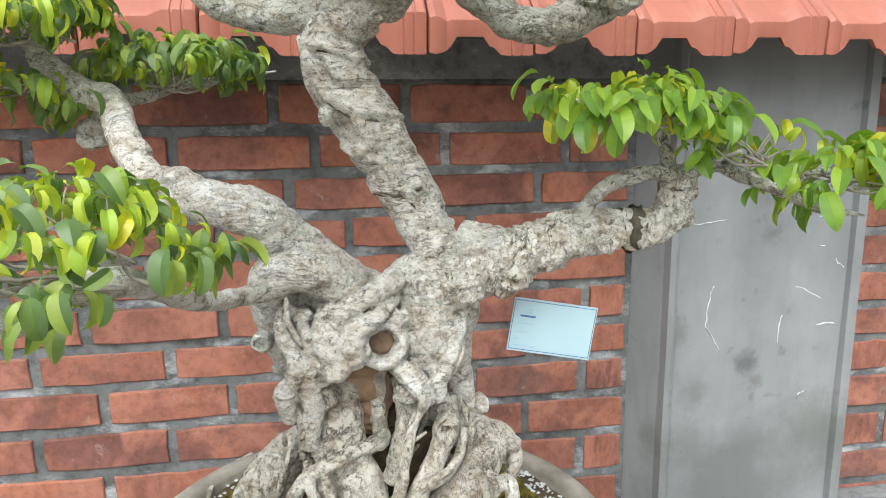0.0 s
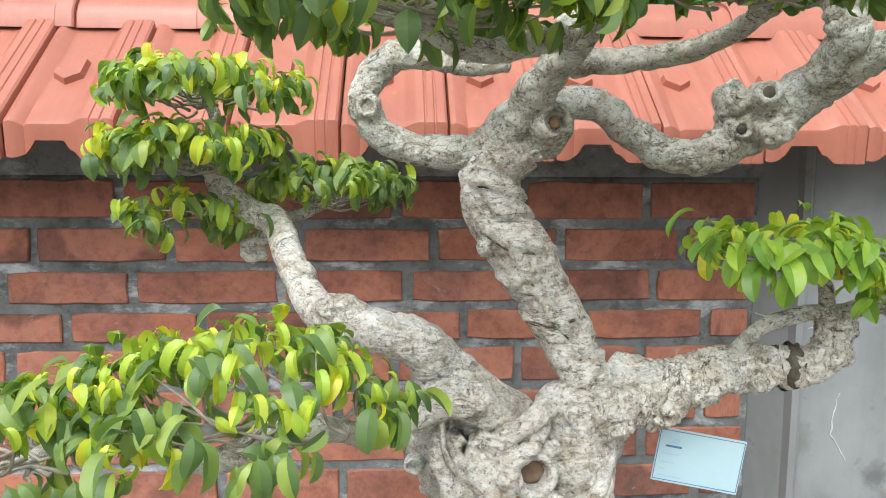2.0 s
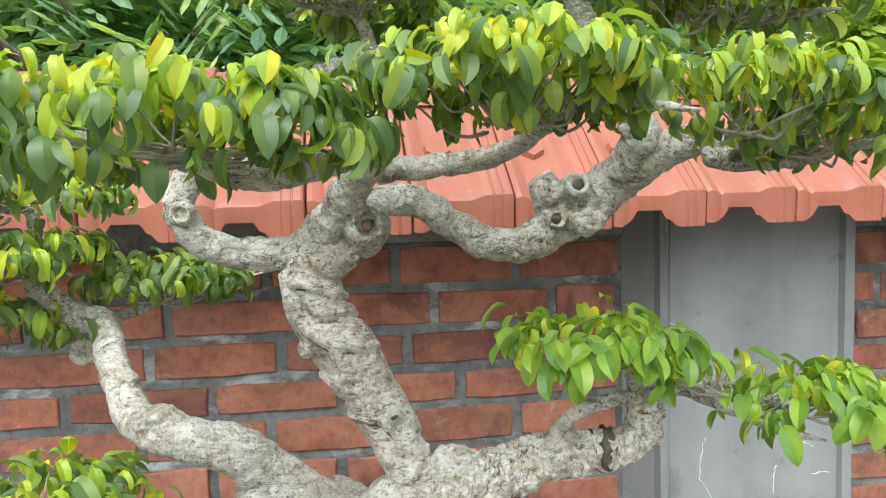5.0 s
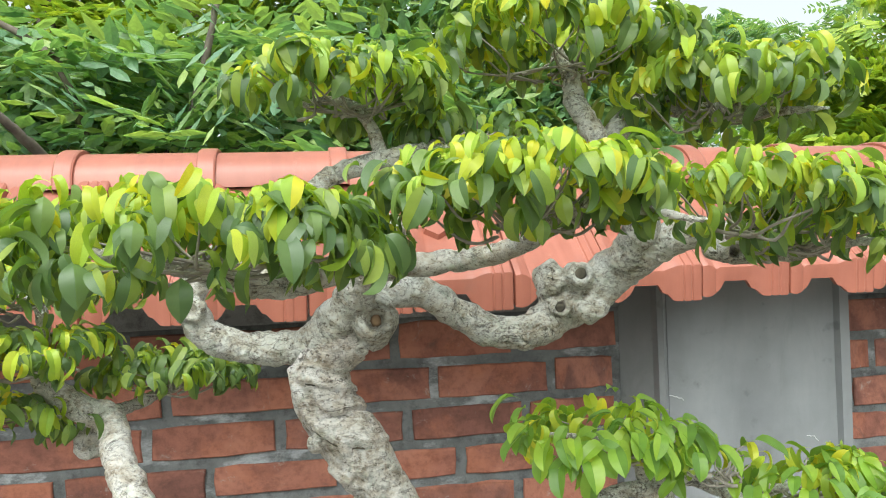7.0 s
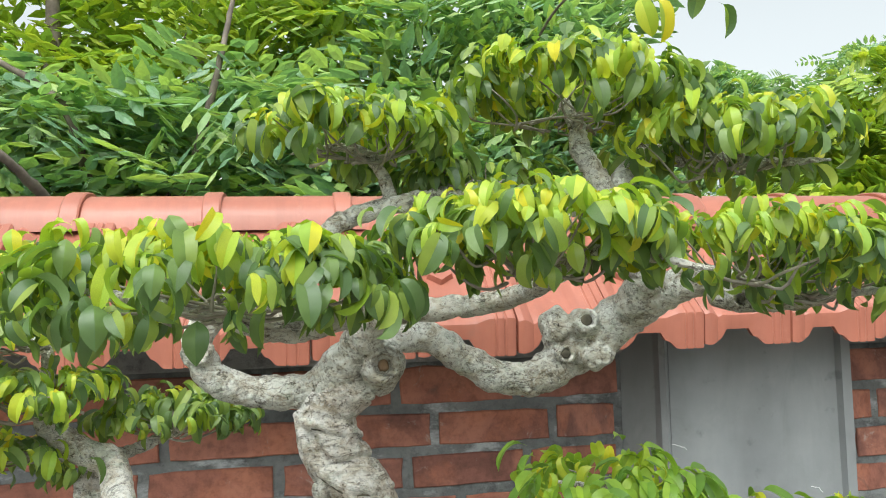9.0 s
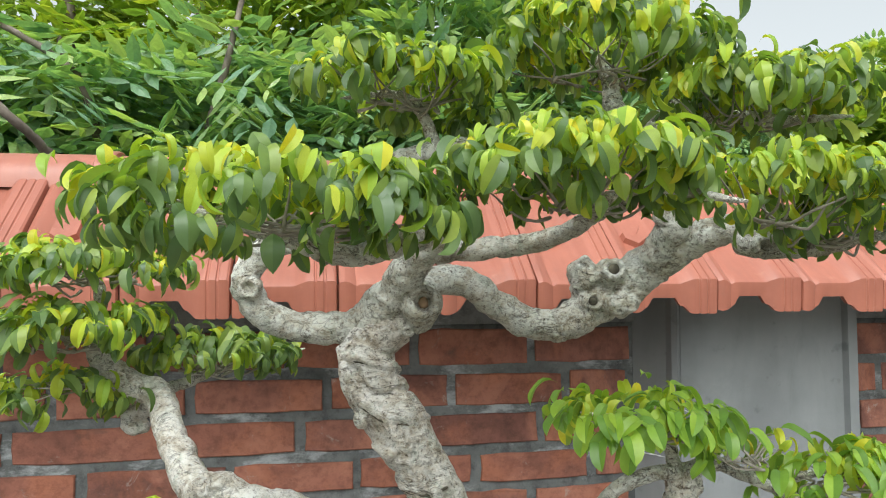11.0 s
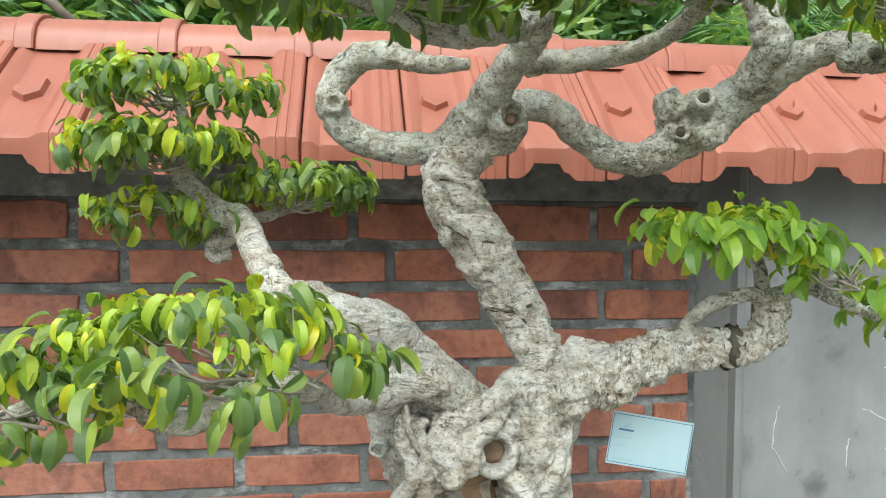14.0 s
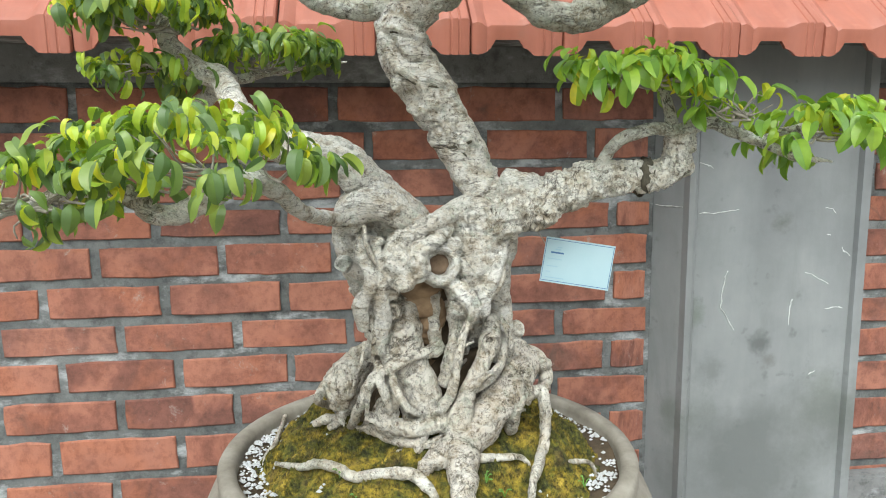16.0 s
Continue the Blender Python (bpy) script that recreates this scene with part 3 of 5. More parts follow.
def roof():
    ob = thing("tiled_coping", "orange clay-coloured tiled coping with a ridge on the garden wall", "roof", (0.2, 1.55, 1.60), kind="structure")
    rise = math.atan2(TOP_Z - EAVE_Z, TOP_Y - EAVE_Y)
    me = tile_mesh()
    lift = Matrix.Translation(-ob.location)
    for k in range(-21, 27):
        for back in (0, 1):
            t = new("roof_tile", me)
            t.parent = ob
            j = random.uniform(-0.0015, 0.0015)
            m = Matrix.Translation((-0.193 + PITCH * k, EAVE_Y + j, EAVE_Z + j)) @ Matrix.Rotation(rise + j, 4, "X")
            if back:
                m = Matrix.Translation((0, 3.11, 0)) @ Matrix.Rotation(math.pi, 4, "Z") @ Matrix.Translation((0.06, 0, 0)) @ m
            t.matrix_local = lift @ m
    bm = bmesh.new()
    v = [bm.verts.new((x, y, z)) for x in (-3.6, 4.0) for y, z in ((1.30, 1.632), (1.555, 1.838), (1.81, 1.632), (1.81, 1.625), (1.30, 1.625))]
    for i in range(5):
        j = (i + 1) % 5
        bm.faces.new((v[i], v[j], v[5 + j], v[5 + i]))
    bm.faces.new(v[4::-1])
    bm.faces.new(v[5:])
    part("bedding", bm, MORTAR, ob, "grey mortar bed under the tiles", smooth=False)
    # ridge tiles
    bm = bmesh.new()
    for x0, x1, r, lipr in ((0.0, 0.208, 0.071, 0), (0.200, 0.232, 0.078, 1)):
        rings = []
        for x in (x0, x0 + 0.003, x1 - 0.003, x1):
            rr = r - (0.002 if x in (x0, x1) else 0.0)
            rings.append([bm.verts.new((x, -math.cos(math.pi * k / 12) * (rr + 0.022), math.sin(math.pi * k / 12) ** 0.8 * rr)) for k in range(13)])
        for a, b in zip(rings, rings[1:]):
            for k in range(12):
                bm.faces.new((a[k], b[k], b[k + 1], a[k + 1]))
        for ring in (rings[0], rings[-1]):
            bm.faces.new(ring)
    bmesh.ops.recalc_face_normals(bm, faces=bm.faces[:])
    me = bpy.data.meshes.new("ridge_tile")
    bm.to_mesh(me)
    bm.free()
    me.materials.append(TILE)
    me.polygons.foreach_set("use_smooth", [True] * len(me.polygons))
    me.set_sharp_from_angle(angle=radians(32))
    for k in range(-12, 15):
        t = new("ridge_tile", me)
        t.parent = ob
        t.matrix_local = lift @ pose(-1.035 + 0.2295 * k + random.uniform(-0.002, 0.002), 1.545, 1.801, 0, random.uniform(-0.5, 0.5), random.uniform(-0.3, 0.3))
    return ob


roof()


# ---------------------------------------------------------------- bricks
def brick_mesh(seed):
    bm = bmesh.new()
    s = Vector((seed * 7.3, seed, 0))
    edge = [(-0.106 + 0.212 * i / 5, -0.030) for i in range(6)] + [(0.106, 0.0)] + [(0.106 - 0.212 * i / 5, 0.030) for i in range(6)] + [(-0.106, 0.0)]
    rings = []
    for y, inset in ((0.04, 0.0), (0.0015, 0.0), (-0.0008, 0.0022)):
        ring = []
        for x, z in edge:
            p = Vector((x, 1, z))
            n = noise.noise_vector(p * 34 + s)
            corner = abs(x) > 0.1 and abs(z) > 0.02
            k = 1 - (inset + (0.0016 if corner else 0)) / 0.030
            ring.append(bm.verts.new((x - math.copysign(inset, x) + 0.0042 * n.x * (1 if abs(x) > 0.1 else 0.3), y + 0.0012 * n.y, z * k + 0.0034 * n.z)))
        rings.append(ring)
    for a, b in zip(rings, rings[1:]):
        for i in range(len(edge)):
            j = (i + 1) % len(edge)
            bm.faces.new((a[i], a[j], b[j], b[i]))
    bm.faces.new(rings[-1])
    bmesh.ops.recalc_face_normals(bm, faces=bm.faces[:])
    me = bpy.data.meshes.new("brick")
    bm.to_mesh(me)
    bm.free()
    me.materials.append(BRICK)
    return me


def bricks():
    rnd = random.Random(5)
    kinds = [brick_mesh(i) for i in range(14)]
    for row, (top, low) in enumerate(zip(BEDS, BEDS[1:])):
        if low < 0.5:
            break
        cuts = list(JOINTS[row % len(JOINTS)])
        while cuts[0] > -1.8:
            cuts.insert(0, cuts[0] - 0.232 + rnd.uniform(-0.008, 0.008))
        while cuts[-1] < 2.1:
            cuts.append(cuts[-1] + 0.232 + rnd.uniform(-0.006, 0.006))
        for wall, x0, x1 in ((wall_left, -4.2, 0.405), (wall_right, 0.860, 4.6)):
            for p, q in zip(cuts, cuts[1:]):
                a = max(p + rnd.uniform(0.007, 0.011), x0 + 0.004)
                b = min(q - rnd.uniform(0.007, 0.011), x1 - rnd.uniform(0.008, 0.02))
                if b - a < 0.03:
                    continue
                gap = rnd.uniform(0.0165, 0.0195)
                ob = new("brick", rnd.choice(kinds))
                ob.parent = wall
                ob.matrix_local = pose((a + b) / 2, WALL_Y + rnd.uniform(-0.0025, 0.0015), (top + low) / 2 + rnd.uniform(-0.001, 0.001), rnd.uniform(-1, 1), rnd.uniform(-0.5, 0.5), rnd.uniform(-0.4, 0.4))
                ob.scale = ((b - a) / 0.212, 1, (top - low - gap) / 0.060)


# ---------------------------------------------------------------- pot
POT_C = (-0.149, 0.900)
RIM_Z = 1.052


def lathe(bm, prof, seg=72, wob=0.0):
    rings = []
    for r, z in prof:
        rings.append([bm.verts.new((POT_C[0] + math.cos(2 * math.pi * k / seg) * r * (1 + wob * noise.noise(Vector((math.cos(2 * math.pi * k / seg) * 2, math.sin(2 * math.pi * k / seg) * 2, z * 9)))),
                                    POT_C[1] + math.sin(2 * math.pi * k / seg) * r, z)) for k in range(seg)])
    for a, b in zip(rings, rings[1:]):
        for k in range(seg):
            bm.faces.new((a[k], a[(k + 1) % seg], b[(k + 1) % seg], b[k]))
    return rings


def soil_height(x, y):
    dx, dy = x - POT_C[0], y - POT_C[1]
    d = math.hypot(dx, dy)
    h = RIM_Z - 0.014 + 0.075 * max(0, 1 - (d / 0.215) ** 2.4)
    h += 0.010 * noise.noise(Vector((x * 14, y * 14, 2))) + 0.004 * noise.noise(Vector((x * 50, y * 50, 4)))
    return h


def pot():
    ob = thing("bonsai_pot", "round weathered brown-grey bonsai pot on a concrete pedestal", "plant pot", (POT_C[0], POT_C[1], 0.72))
    bm = bmesh.new()
    prof = [(0.222, 0.722), (0.232, 0.728), (0.252, 0.78), (0.280, 0.88), (0.292, 0.945), (0.289, 0.985), (0.276, 1.012), (0.267, 1.021), (0.264, 1.028),
            (0.2655, 1.038), (0.2655, 1.046), (0.262, 1.0515), (0.252, 1.0525), (0.245, 1.050), (0.2425, 1.042), (0.241, 0.99), (0.0, 0.985)]
    lathe(bm, prof, 80, 0.006)
    bmesh.ops.remove_doubles(bm, verts=bm.verts[:], dist=0.0005)
    part("bowl", bm, POT, ob)
    bm = bmesh.new()
    n = 64
    rings = []
    for i in range(24):
        r = 0.2415 * (i + 0.02) / 23
        rings.append([bm.verts.new((POT_C[0] + math.cos(2 * math.pi * k / n) * r, POT_C[1] + math.sin(2 * math.pi * k / n) * r,
                                    soil_height(POT_C[0] + math.cos(2 * math.pi * k / n) * r, POT_C[1] + math.sin(2 * math.pi * k / n) * r) - (0.004 if i > 20 else 0.013))) for k in range(n)])
    for a, b in zip(rings, rings[1:]):
        for k in range(n):
            bm.faces.new((a[k], a[(k + 1) % n], b[(k + 1) % n], b[k]))
    part("soil", bm, SOIL_AND_GAP, ob, "dark soil with white grit")
    return ob


pot()

bm = bmesh.new()
box(bm, POT_C[0] - 0.21, POT_C[0] + 0.21, POT_C[1] - 0.21, POT_C[1] + 0.21, 0.0, 0.722)
bmesh.ops.bevel(bm, geom=bm.edges[:], offset=0.01, segments=2, affect="EDGES")
tagged(finish("pedestal", bm, STONE), "plain grey concrete pedestal under the bonsai pot", "pedestal")


def moss():
    """Mossy cushions over the middle of the soil, covered with many short tufts."""
    rnd = random.Random(3)
    hills = []
    while len(hills) < 130:
        r, w = 0.200 * math.sqrt(rnd.random()), rnd.uniform(0, 2 * math.pi)
        hills.append((POT_C[0] + r * math.cos(w), POT_C[1] + r * math.sin(w), rnd.uniform(0.020, 0.050), rnd.uniform(0.004, 0.012)))

    def height(x, y):
        h = 0.0
        for a, b, r, t in hills:
            d = ((x - a) ** 2 + (y - b) ** 2) / (r * r)
            if d < 1:
                h += t * (1 - d) ** 2
        if h > 0.001:
            h += 0.006 * noise.noise(Vector((x * 45, y * 45, 3))) + 0.003 * noise.noise(Vector((x * 110, y * 110, 6)))
        return min(h, 0.024)

    verts, faces = [], []
    n, m = 84, 230
    for i in range(n):
        for k in range(m):
            r, w = 0.228 * (i + 0.1) / (n - 1), 2 * math.pi * k / m
            x, y = POT_C[0] + r * math.cos(w), POT_C[1] + r * math.sin(w)
            h = height(x, y)
            verts.append((x, y, soil_height(x, y) - 0.008 + h))
    for i in range(n - 1):
        for k in range(m):
            faces.append((i * m + k, i * m + (k + 1) % m, (i + 1) * m + (k + 1) % m, (i + 1) * m + k))
    count = 0
    while count < 26000:
        r, w = 0.222 * math.sqrt(rnd.random()), rnd.uniform(0, 2 * math.pi)
        x, y = POT_C[0] + r * math.cos(w), POT_C[1] + r * math.sin(w)
        up = height(x, y)
        if up < 0.004:
            if rnd.random() > 0.03:
                continue
        z = soil_height(x, y) - 0.008 + up
        h, s = rnd.uniform(0.0010, 0.0040), rnd.uniform(0.0006, 0.0012)
        a = rnd.uniform(0, 6.28)
        b = len(verts)
        for q in range(3):
            verts.append((x + s * math.cos(a + q * 2.09), y + s * math.sin(a + q * 2.09), z - 0.002))
        verts.append((x + rnd.uniform(-0.001, 0.001), y + rnd.uniform(-0.001, 0.001), z + h))
        faces += [(b, b + 1, b + 3), (b + 1, b + 2, b + 3), (b + 2, b, b + 3)]
        count += 1
    me = bpy.data.meshes.new("moss")
    me.from_pydata(verts, [], faces)
    return tagged(gnarl(place("moss", me, MOSS, smooth=True), 0.007, 0.003), "olive green moss cushions on the pot soil", "moss", kind="stuff")


def grit():
    """White perlite crumbs near the rim and between the roots."""
    rnd = random.Random(8)
    verts, faces = [], []
    for i in range(1800):
        r = 0.238 * math.sqrt(rnd.uniform(0.78, 1.0)) if rnd.random() < 0.90 else 0.23 * math.sqrt(rnd.random())
        w = rnd.uniform(0, 2 * math.pi)
        x, y = POT_C[0] + r * math.cos(w), POT_C[1] + r * math.sin(w)
        if noise.noise(Vector((x * 13, y * 13, 1))) < -0.05 and rnd.random() > 0.12:
            continue
        z = soil_height(x, y) - 0.001
        s = rnd.uniform(0.0014, 0.0038)
        b = len(verts)
        for d in ((1, 0, 0), (-1, 0, 0), (0, 1, 0), (0, -1, 0), (0, 0, 1), (0, 0, -0.6)):
            verts.append((x + d[0] * s * rnd.uniform(0.7, 1.2), y + d[1] * s * rnd.uniform(0.7, 1.2), z + d[2] * s * rnd.uniform(0.6, 1.0)))
        faces += [(b, b + 2, b + 4), (b + 2, b + 1, b + 4), (b + 1, b + 3, b + 4), (b + 3, b, b + 4), (b + 2, b, b + 5), (b + 1, b + 2, b + 5), (b + 3, b + 1, b + 5), (b, b + 3, b + 5)]
    me = bpy.data.meshes.new("grit")
    me.from_pydata(verts, [], faces)
    return tagged(place("grit", me, GRIT), "white perlite grit scattered on the pot soil", "gravel", kind="stuff")


moss()
grit()


def weed(x, y, size, seed):
    rnd = random.Random(seed)
    ob = thing("weed", "tiny bright green seedling growing in the moss", "plant", (x, y, soil_height(x, y)), "seedlings in the pot")
    z = soil_height(x, y)
    for i in range(rnd.randint(4, 6)):
        w = rnd.uniform(0, 6.28)
        bm = bmesh.new()
        e = Vector((x + math.cos(w) * size * 0.6, y + math.sin(w) * size * 0.6, z + size * rnd.uniform(0.7, 1.2)))
        tube(bm, [(x, y, z - 0.002, 0.0005), (*(Vector((x, y, z)).lerp(e, 0.6) + Vector((0, 0, size * 0.15))), 0.0005), (*e, 0.0004)], 5, 0.004, 0, 0)
        c = [bm.verts.new(e + Vector((math.cos(w + a) * r * size, math.sin(w + a) * r * size, h * size))) for a, r, h in ((0, -0.05, 0), (1.0, 0.22, 0.04), (0.35, 0.42, 0.0), (-0.35, 0.42, 0.0), (-1.0, 0.22, 0.04))]
        bm.faces.new(c)
        part("leaf", bm, SPROUT, ob)
    return ob


for i, (x, y, size) in enumerate(((-0.262, 0.775, 0.009), (-0.245, 0.742, 0.007), (-0.105, 0.735, 0.010), (-0.085, 0.728, 0.008), (0.020, 0.775, 0.008), (-0.230, 0.845, 0.007), (-0.155, 0.712, 0.007))):
    weed(x, y, size, i)

# ---------------------------------------------------------------- bonsai: wood
# each row: x, y, z, radius
SHAFT = [(-0.0803, 0.803, 1.366, 0.02), (-0.0955, 0.812, 1.3915, 0.0232), (-0.1204, 0.832, 1.4424, 0.0274), (-0.1517, 0.843, 1.4974, 0.031), (-0.1767, 0.848, 1.5432, 0.0289), (-0.1809, 0.848, 1.5713, 0.0268), (-0.1632, 0.848, 1.5942, 0.0291), (-0.1372, 0.848, 1.6066, 0.0201)]
HOOK = [(-0.158, 0.848, 1.5921, 0.0229), (-0.2038, 0.85, 1.591, 0.0176), (-0.2485, 0.853, 1.5931, 0.0159), (-0.2845, 0.855, 1.6096, 0.0157), (-0.2977, 0.857, 1.6373, 0.0149), (-0.2822, 0.85, 1.6679, 0.0154), (-0.2503, 0.825, 1.6769, 0.0138), (-0.2086, 0.8, 1.6641, 0.009), (-0.1735, 0.785, 1.6626, 0.0063)]
RISER = [(-0.1746, 0.848, 1.5973, 0.0256), (-0.1521, 0.819, 1.6346, 0.0182), (-0.1335, 0.776, 1.6628, 0.0158), (-0.1225, 0.738, 1.6873, 0.0141), (-0.124, 0.71, 1.699, 0.0121)]
FRONT_LIMB = [(-0.124, 0.72, 1.694, 0.0122), (-0.155, 0.69, 1.671, 0.0106), (-0.207, 0.665, 1.657, 0.0092), (-0.243, 0.65, 1.666, 0.0078), (-0.275, 0.64, 1.675, 0.0060), (-0.304, 0.63, 1.682, 0.0042), (-0.33, 0.62, 1.687, 0.0026)]
FRONT_RIGHT = [(-0.1192, 0.791, 1.6648, 0.0124), (-0.0842, 0.782, 1.6674, 0.0113), (-0.0304, 0.763, 1.673, 0.0097), (-0.0055, 0.724, 1.6846, 0.0084), (0.003, 0.67, 1.7, 0.0073), (0.018, 0.63, 1.709, 0.0052), (0.047, 0.6, 1.699, 0.0037)]
RIGHT_LIMB = [(-0.1466, 0.848, 1.6004, 0.0201), (-0.1195, 0.853, 1.6358, 0.0156), (-0.076, 0.868, 1.6368, 0.0164), (-0.0283, 0.883, 1.6045, 0.0171), (0.0214, 0.893, 1.5869, 0.0182), (0.0735, 0.894, 1.6035, 0.0233), (0.1133, 0.88, 1.6364, 0.0265), (0.1363, 0.839, 1.6658, 0.0229), (0.1573, 0.801, 1.6823, 0.0175), (0.1788, 0.77, 1.6873, 0.0149), (0.1957, 0.745, 1.6789, 0.0124)]
RIGHT_TAIL = [(0.1799, 0.765, 1.6742, 0.013), (0.1881, 0.742, 1.6683, 0.0114), (0.2221, 0.715, 1.6661, 0.0083), (0.2391, 0.67, 1.673, 0.0048), (0.247, 0.63, 1.674, 0.0027)]
APEX = [(0.1271, 0.837, 1.6649, 0.0195), (0.1278, 0.802, 1.6968, 0.0188), (0.1091, 0.798, 1.7362, 0.0143), (0.0895, 0.805, 1.7773, 0.0121), (0.074, 0.815, 1.8138, 0.0108), (0.0684, 0.82, 1.8448, 0.0087), (0.057, 0.82, 1.869, 0.006)]
APEX_LEFT = [(0.095, 0.81, 1.755, 0.0111), (0.027, 0.805, 1.768, 0.0098), (-0.052, 0.8, 1.771, 0.0094), (-0.095, 0.79, 1.767, 0.009), (-0.128, 0.788, 1.759, 0.0092), (-0.157, 0.785, 1.751, 0.0092), (-0.176, 0.775, 1.738, 0.0085), (-0.186, 0.76, 1.722, 0.0072)]
LEFT_TWIG = [(-0.12, 0.79, 1.762, 0.0072), (-0.127, 0.795, 1.788, 0.0062), (-0.14, 0.795, 1.807, 0.0058), (-0.162, 0.79, 1.814, 0.0042), (-0.19, 0.785, 1.809, 0.0024)]
APEX_RIGHT = [(0.1, 0.805, 1.765, 0.012), (0.118, 0.815, 1.795, 0.0125), (0.14, 0.82, 1.815, 0.0118), (0.18, 0.82, 1.814, 0.0105), (0.215, 0.805, 1.806, 0.0085), (0.245, 0.78, 1.8, 0.006), (0.265, 0.75, 1.797, 0.0036)]
LEFT_LIMB = [(-0.165, 0.835, 1.318, 0.027), (-0.18, 0.824, 1.348, 0.027), (-0.196, 0.82, 1.372, 0.0262), (-0.222, 0.812, 1.394, 0.025), (-0.252, 0.798, 1.424, 0.0232), (-0.285, 0.8, 1.435, 0.0205), (-0.316, 0.812, 1.438, 0.0195), (-0.3468, 0.845, 1.452, 0.0176), (-0.3742, 0.892, 1.4874, 0.0152), (-0.3949, 0.94, 1.5193, 0.0159), (-0.4298, 0.94, 1.5346, 0.0141), (-0.4555, 0.935, 1.5674, 0.0122), (-0.4534, 0.935, 1.6105, 0.0077), (-0.4575, 0.94, 1.6351, 0.0058), (-0.4811, 0.94, 1.6495, 0.0033)]
LEFT_CURL = [(-0.3912, 0.942, 1.5191, 0.0097), (-0.4127, 0.967, 1.5017, 0.0113), (-0.4301, 0.977, 1.4884, 0.0115), (-0.4291, 0.972, 1.4791, 0.0087), (-0.4127, 0.967, 1.4811, 0.008)]
LEFT_BACK = [(-0.4011, 0.95, 1.5193, 0.0084), (-0.3783, 0.99, 1.5235, 0.0068), (-0.3342, 1.02, 1.5358, 0.0052), (-0.28, 1.05, 1.546, 0.0033)]
LOW_LIMB = [(-0.238, 0.800, 1.358, 0.0100), (-0.264, 0.745, 1.366, 0.0080), (-0.288, 0.690, 1.379, 0.0074), (-0.306, 0.645, 1.402, 0.0088), (-0.324, 0.618, 1.412, 0.0108), (-0.357, 0.63, 1.400, 0.0102), (-0.383, 0.637, 1.384, 0.0097), (-0.408, 0.645, 1.382, 0.0096), (-0.425, 0.64, 1.400, 0.0088), (-0.447, 0.635, 1.405, 0.0072), (-0.476, 0.625, 1.403, 0.0058), (-0.512, 0.612, 1.390, 0.0036), (-0.535, 0.60, 1.378, 0.0022)]
RIGHT_ARM = [(-0.105, 0.83, 1.34, 0.03), (-0.0706, 0.811, 1.36, 0.0303), (-0.0318, 0.802, 1.3725, 0.028), (0.0059, 0.797, 1.3915, 0.0232), (0.0565, 0.791, 1.4005, 0.0196), (0.0971, 0.788, 1.401, 0.0171), (0.1232, 0.788, 1.4218, 0.0167), (0.1264, 0.788, 1.448, 0.0154)]
ARM_TAIL = [(0.1211, 0.786, 1.4463, 0.0113), (0.1492, 0.772, 1.4595, 0.0074), (0.1767, 0.763, 1.449, 0.0067), (0.2077, 0.75, 1.4363, 0.006), (0.2352, 0.742, 1.4217, 0.0041), (0.2531, 0.73, 1.4192, 0.0027)]
ARM_TAIL_B = [(0.1954, 0.75, 1.4394, 0.0046), (0.2355, 0.745, 1.4526, 0.0041), (0.2798, 0.735, 1.4587, 0.0031)]
ARM_LOOP = [(0.0348, 0.794, 1.4105, 0.0078), (0.044, 0.775, 1.4348, 0.007), (0.0672, 0.77, 1.4494, 0.0077), (0.0933, 0.773, 1.4541, 0.0077), (0.1234, 0.783, 1.4479, 0.0079)]
ARM_TWIG = [(0.1169, 0.786, 1.4515, 0.0079), (0.1029, 0.772, 1.4815, 0.0056), (0.084, 0.763, 1.5019, 0.0036), (0.0377, 0.754, 1.5115, 0.0023)]
FLANK = [(-0.226, 0.838, 1.372, 0.0300), (-0.234, 0.842, 1.342, 0.0290), (-0.231, 0.842, 1.313, 0.0280), (-0.223, 0.842, 1.283, 0.0240), (-0.219, 0.847, 1.25, 0.0165), (-0.219, 0.857, 1.213, 0.0115)]
EAR = [(-0.246, 0.808, 1.352, 0.0170), (-0.240, 0.795, 1.368, 0.0185), (-0.222, 0.787, 1.376, 0.0180), (-0.203, 0.785, 1.374, 0.0180), (-0.185, 0.79, 1.360, 0.0160), (-0.17, 0.8, 1.340, 0.0117)]
STRAND = [(-0.23, 0.8, 1.342, 0.0056), (-0.233, 0.78, 1.325, 0.0066), (-0.222, 0.775, 1.3, 0.0071), (-0.225, 0.775, 1.284, 0.0072), (-0.235, 0.785, 1.265, 0.0084), (-0.231, 0.8, 1.236, 0.0076)]
STRAND_B = [(-0.222, 0.8, 1.338, 0.0046), (-0.212, 0.78, 1.319, 0.0056), (-0.207, 0.775, 1.303, 0.0071), (-0.211, 0.78, 1.281, 0.0082), (-0.21, 0.79, 1.246, 0.009), (-0.215, 0.8, 1.208, 0.0083)]
BUNDLE = [(-0.188, 0.79, 1.337, 0.014), (-0.193, 0.773, 1.316, 0.0166), (-0.186, 0.766, 1.301, 0.013), (-0.185, 0.76, 1.293, 0.0085), (-0.196, 0.753, 1.292, 0.0059)]
BAND = [(-0.128, 0.805, 1.363, 0.0112), (-0.153, 0.771, 1.358, 0.0089), (-0.173, 0.766, 1.349, 0.0093), (-0.188, 0.768, 1.334, 0.0099)]
STRUT = [(-0.134, 0.795, 1.346, 0.0056), (-0.151, 0.764, 1.339, 0.0074), (-0.167, 0.758, 1.33, 0.0088), (-0.175, 0.758, 1.316, 0.0109), (-0.172, 0.761, 1.303, 0.01)]
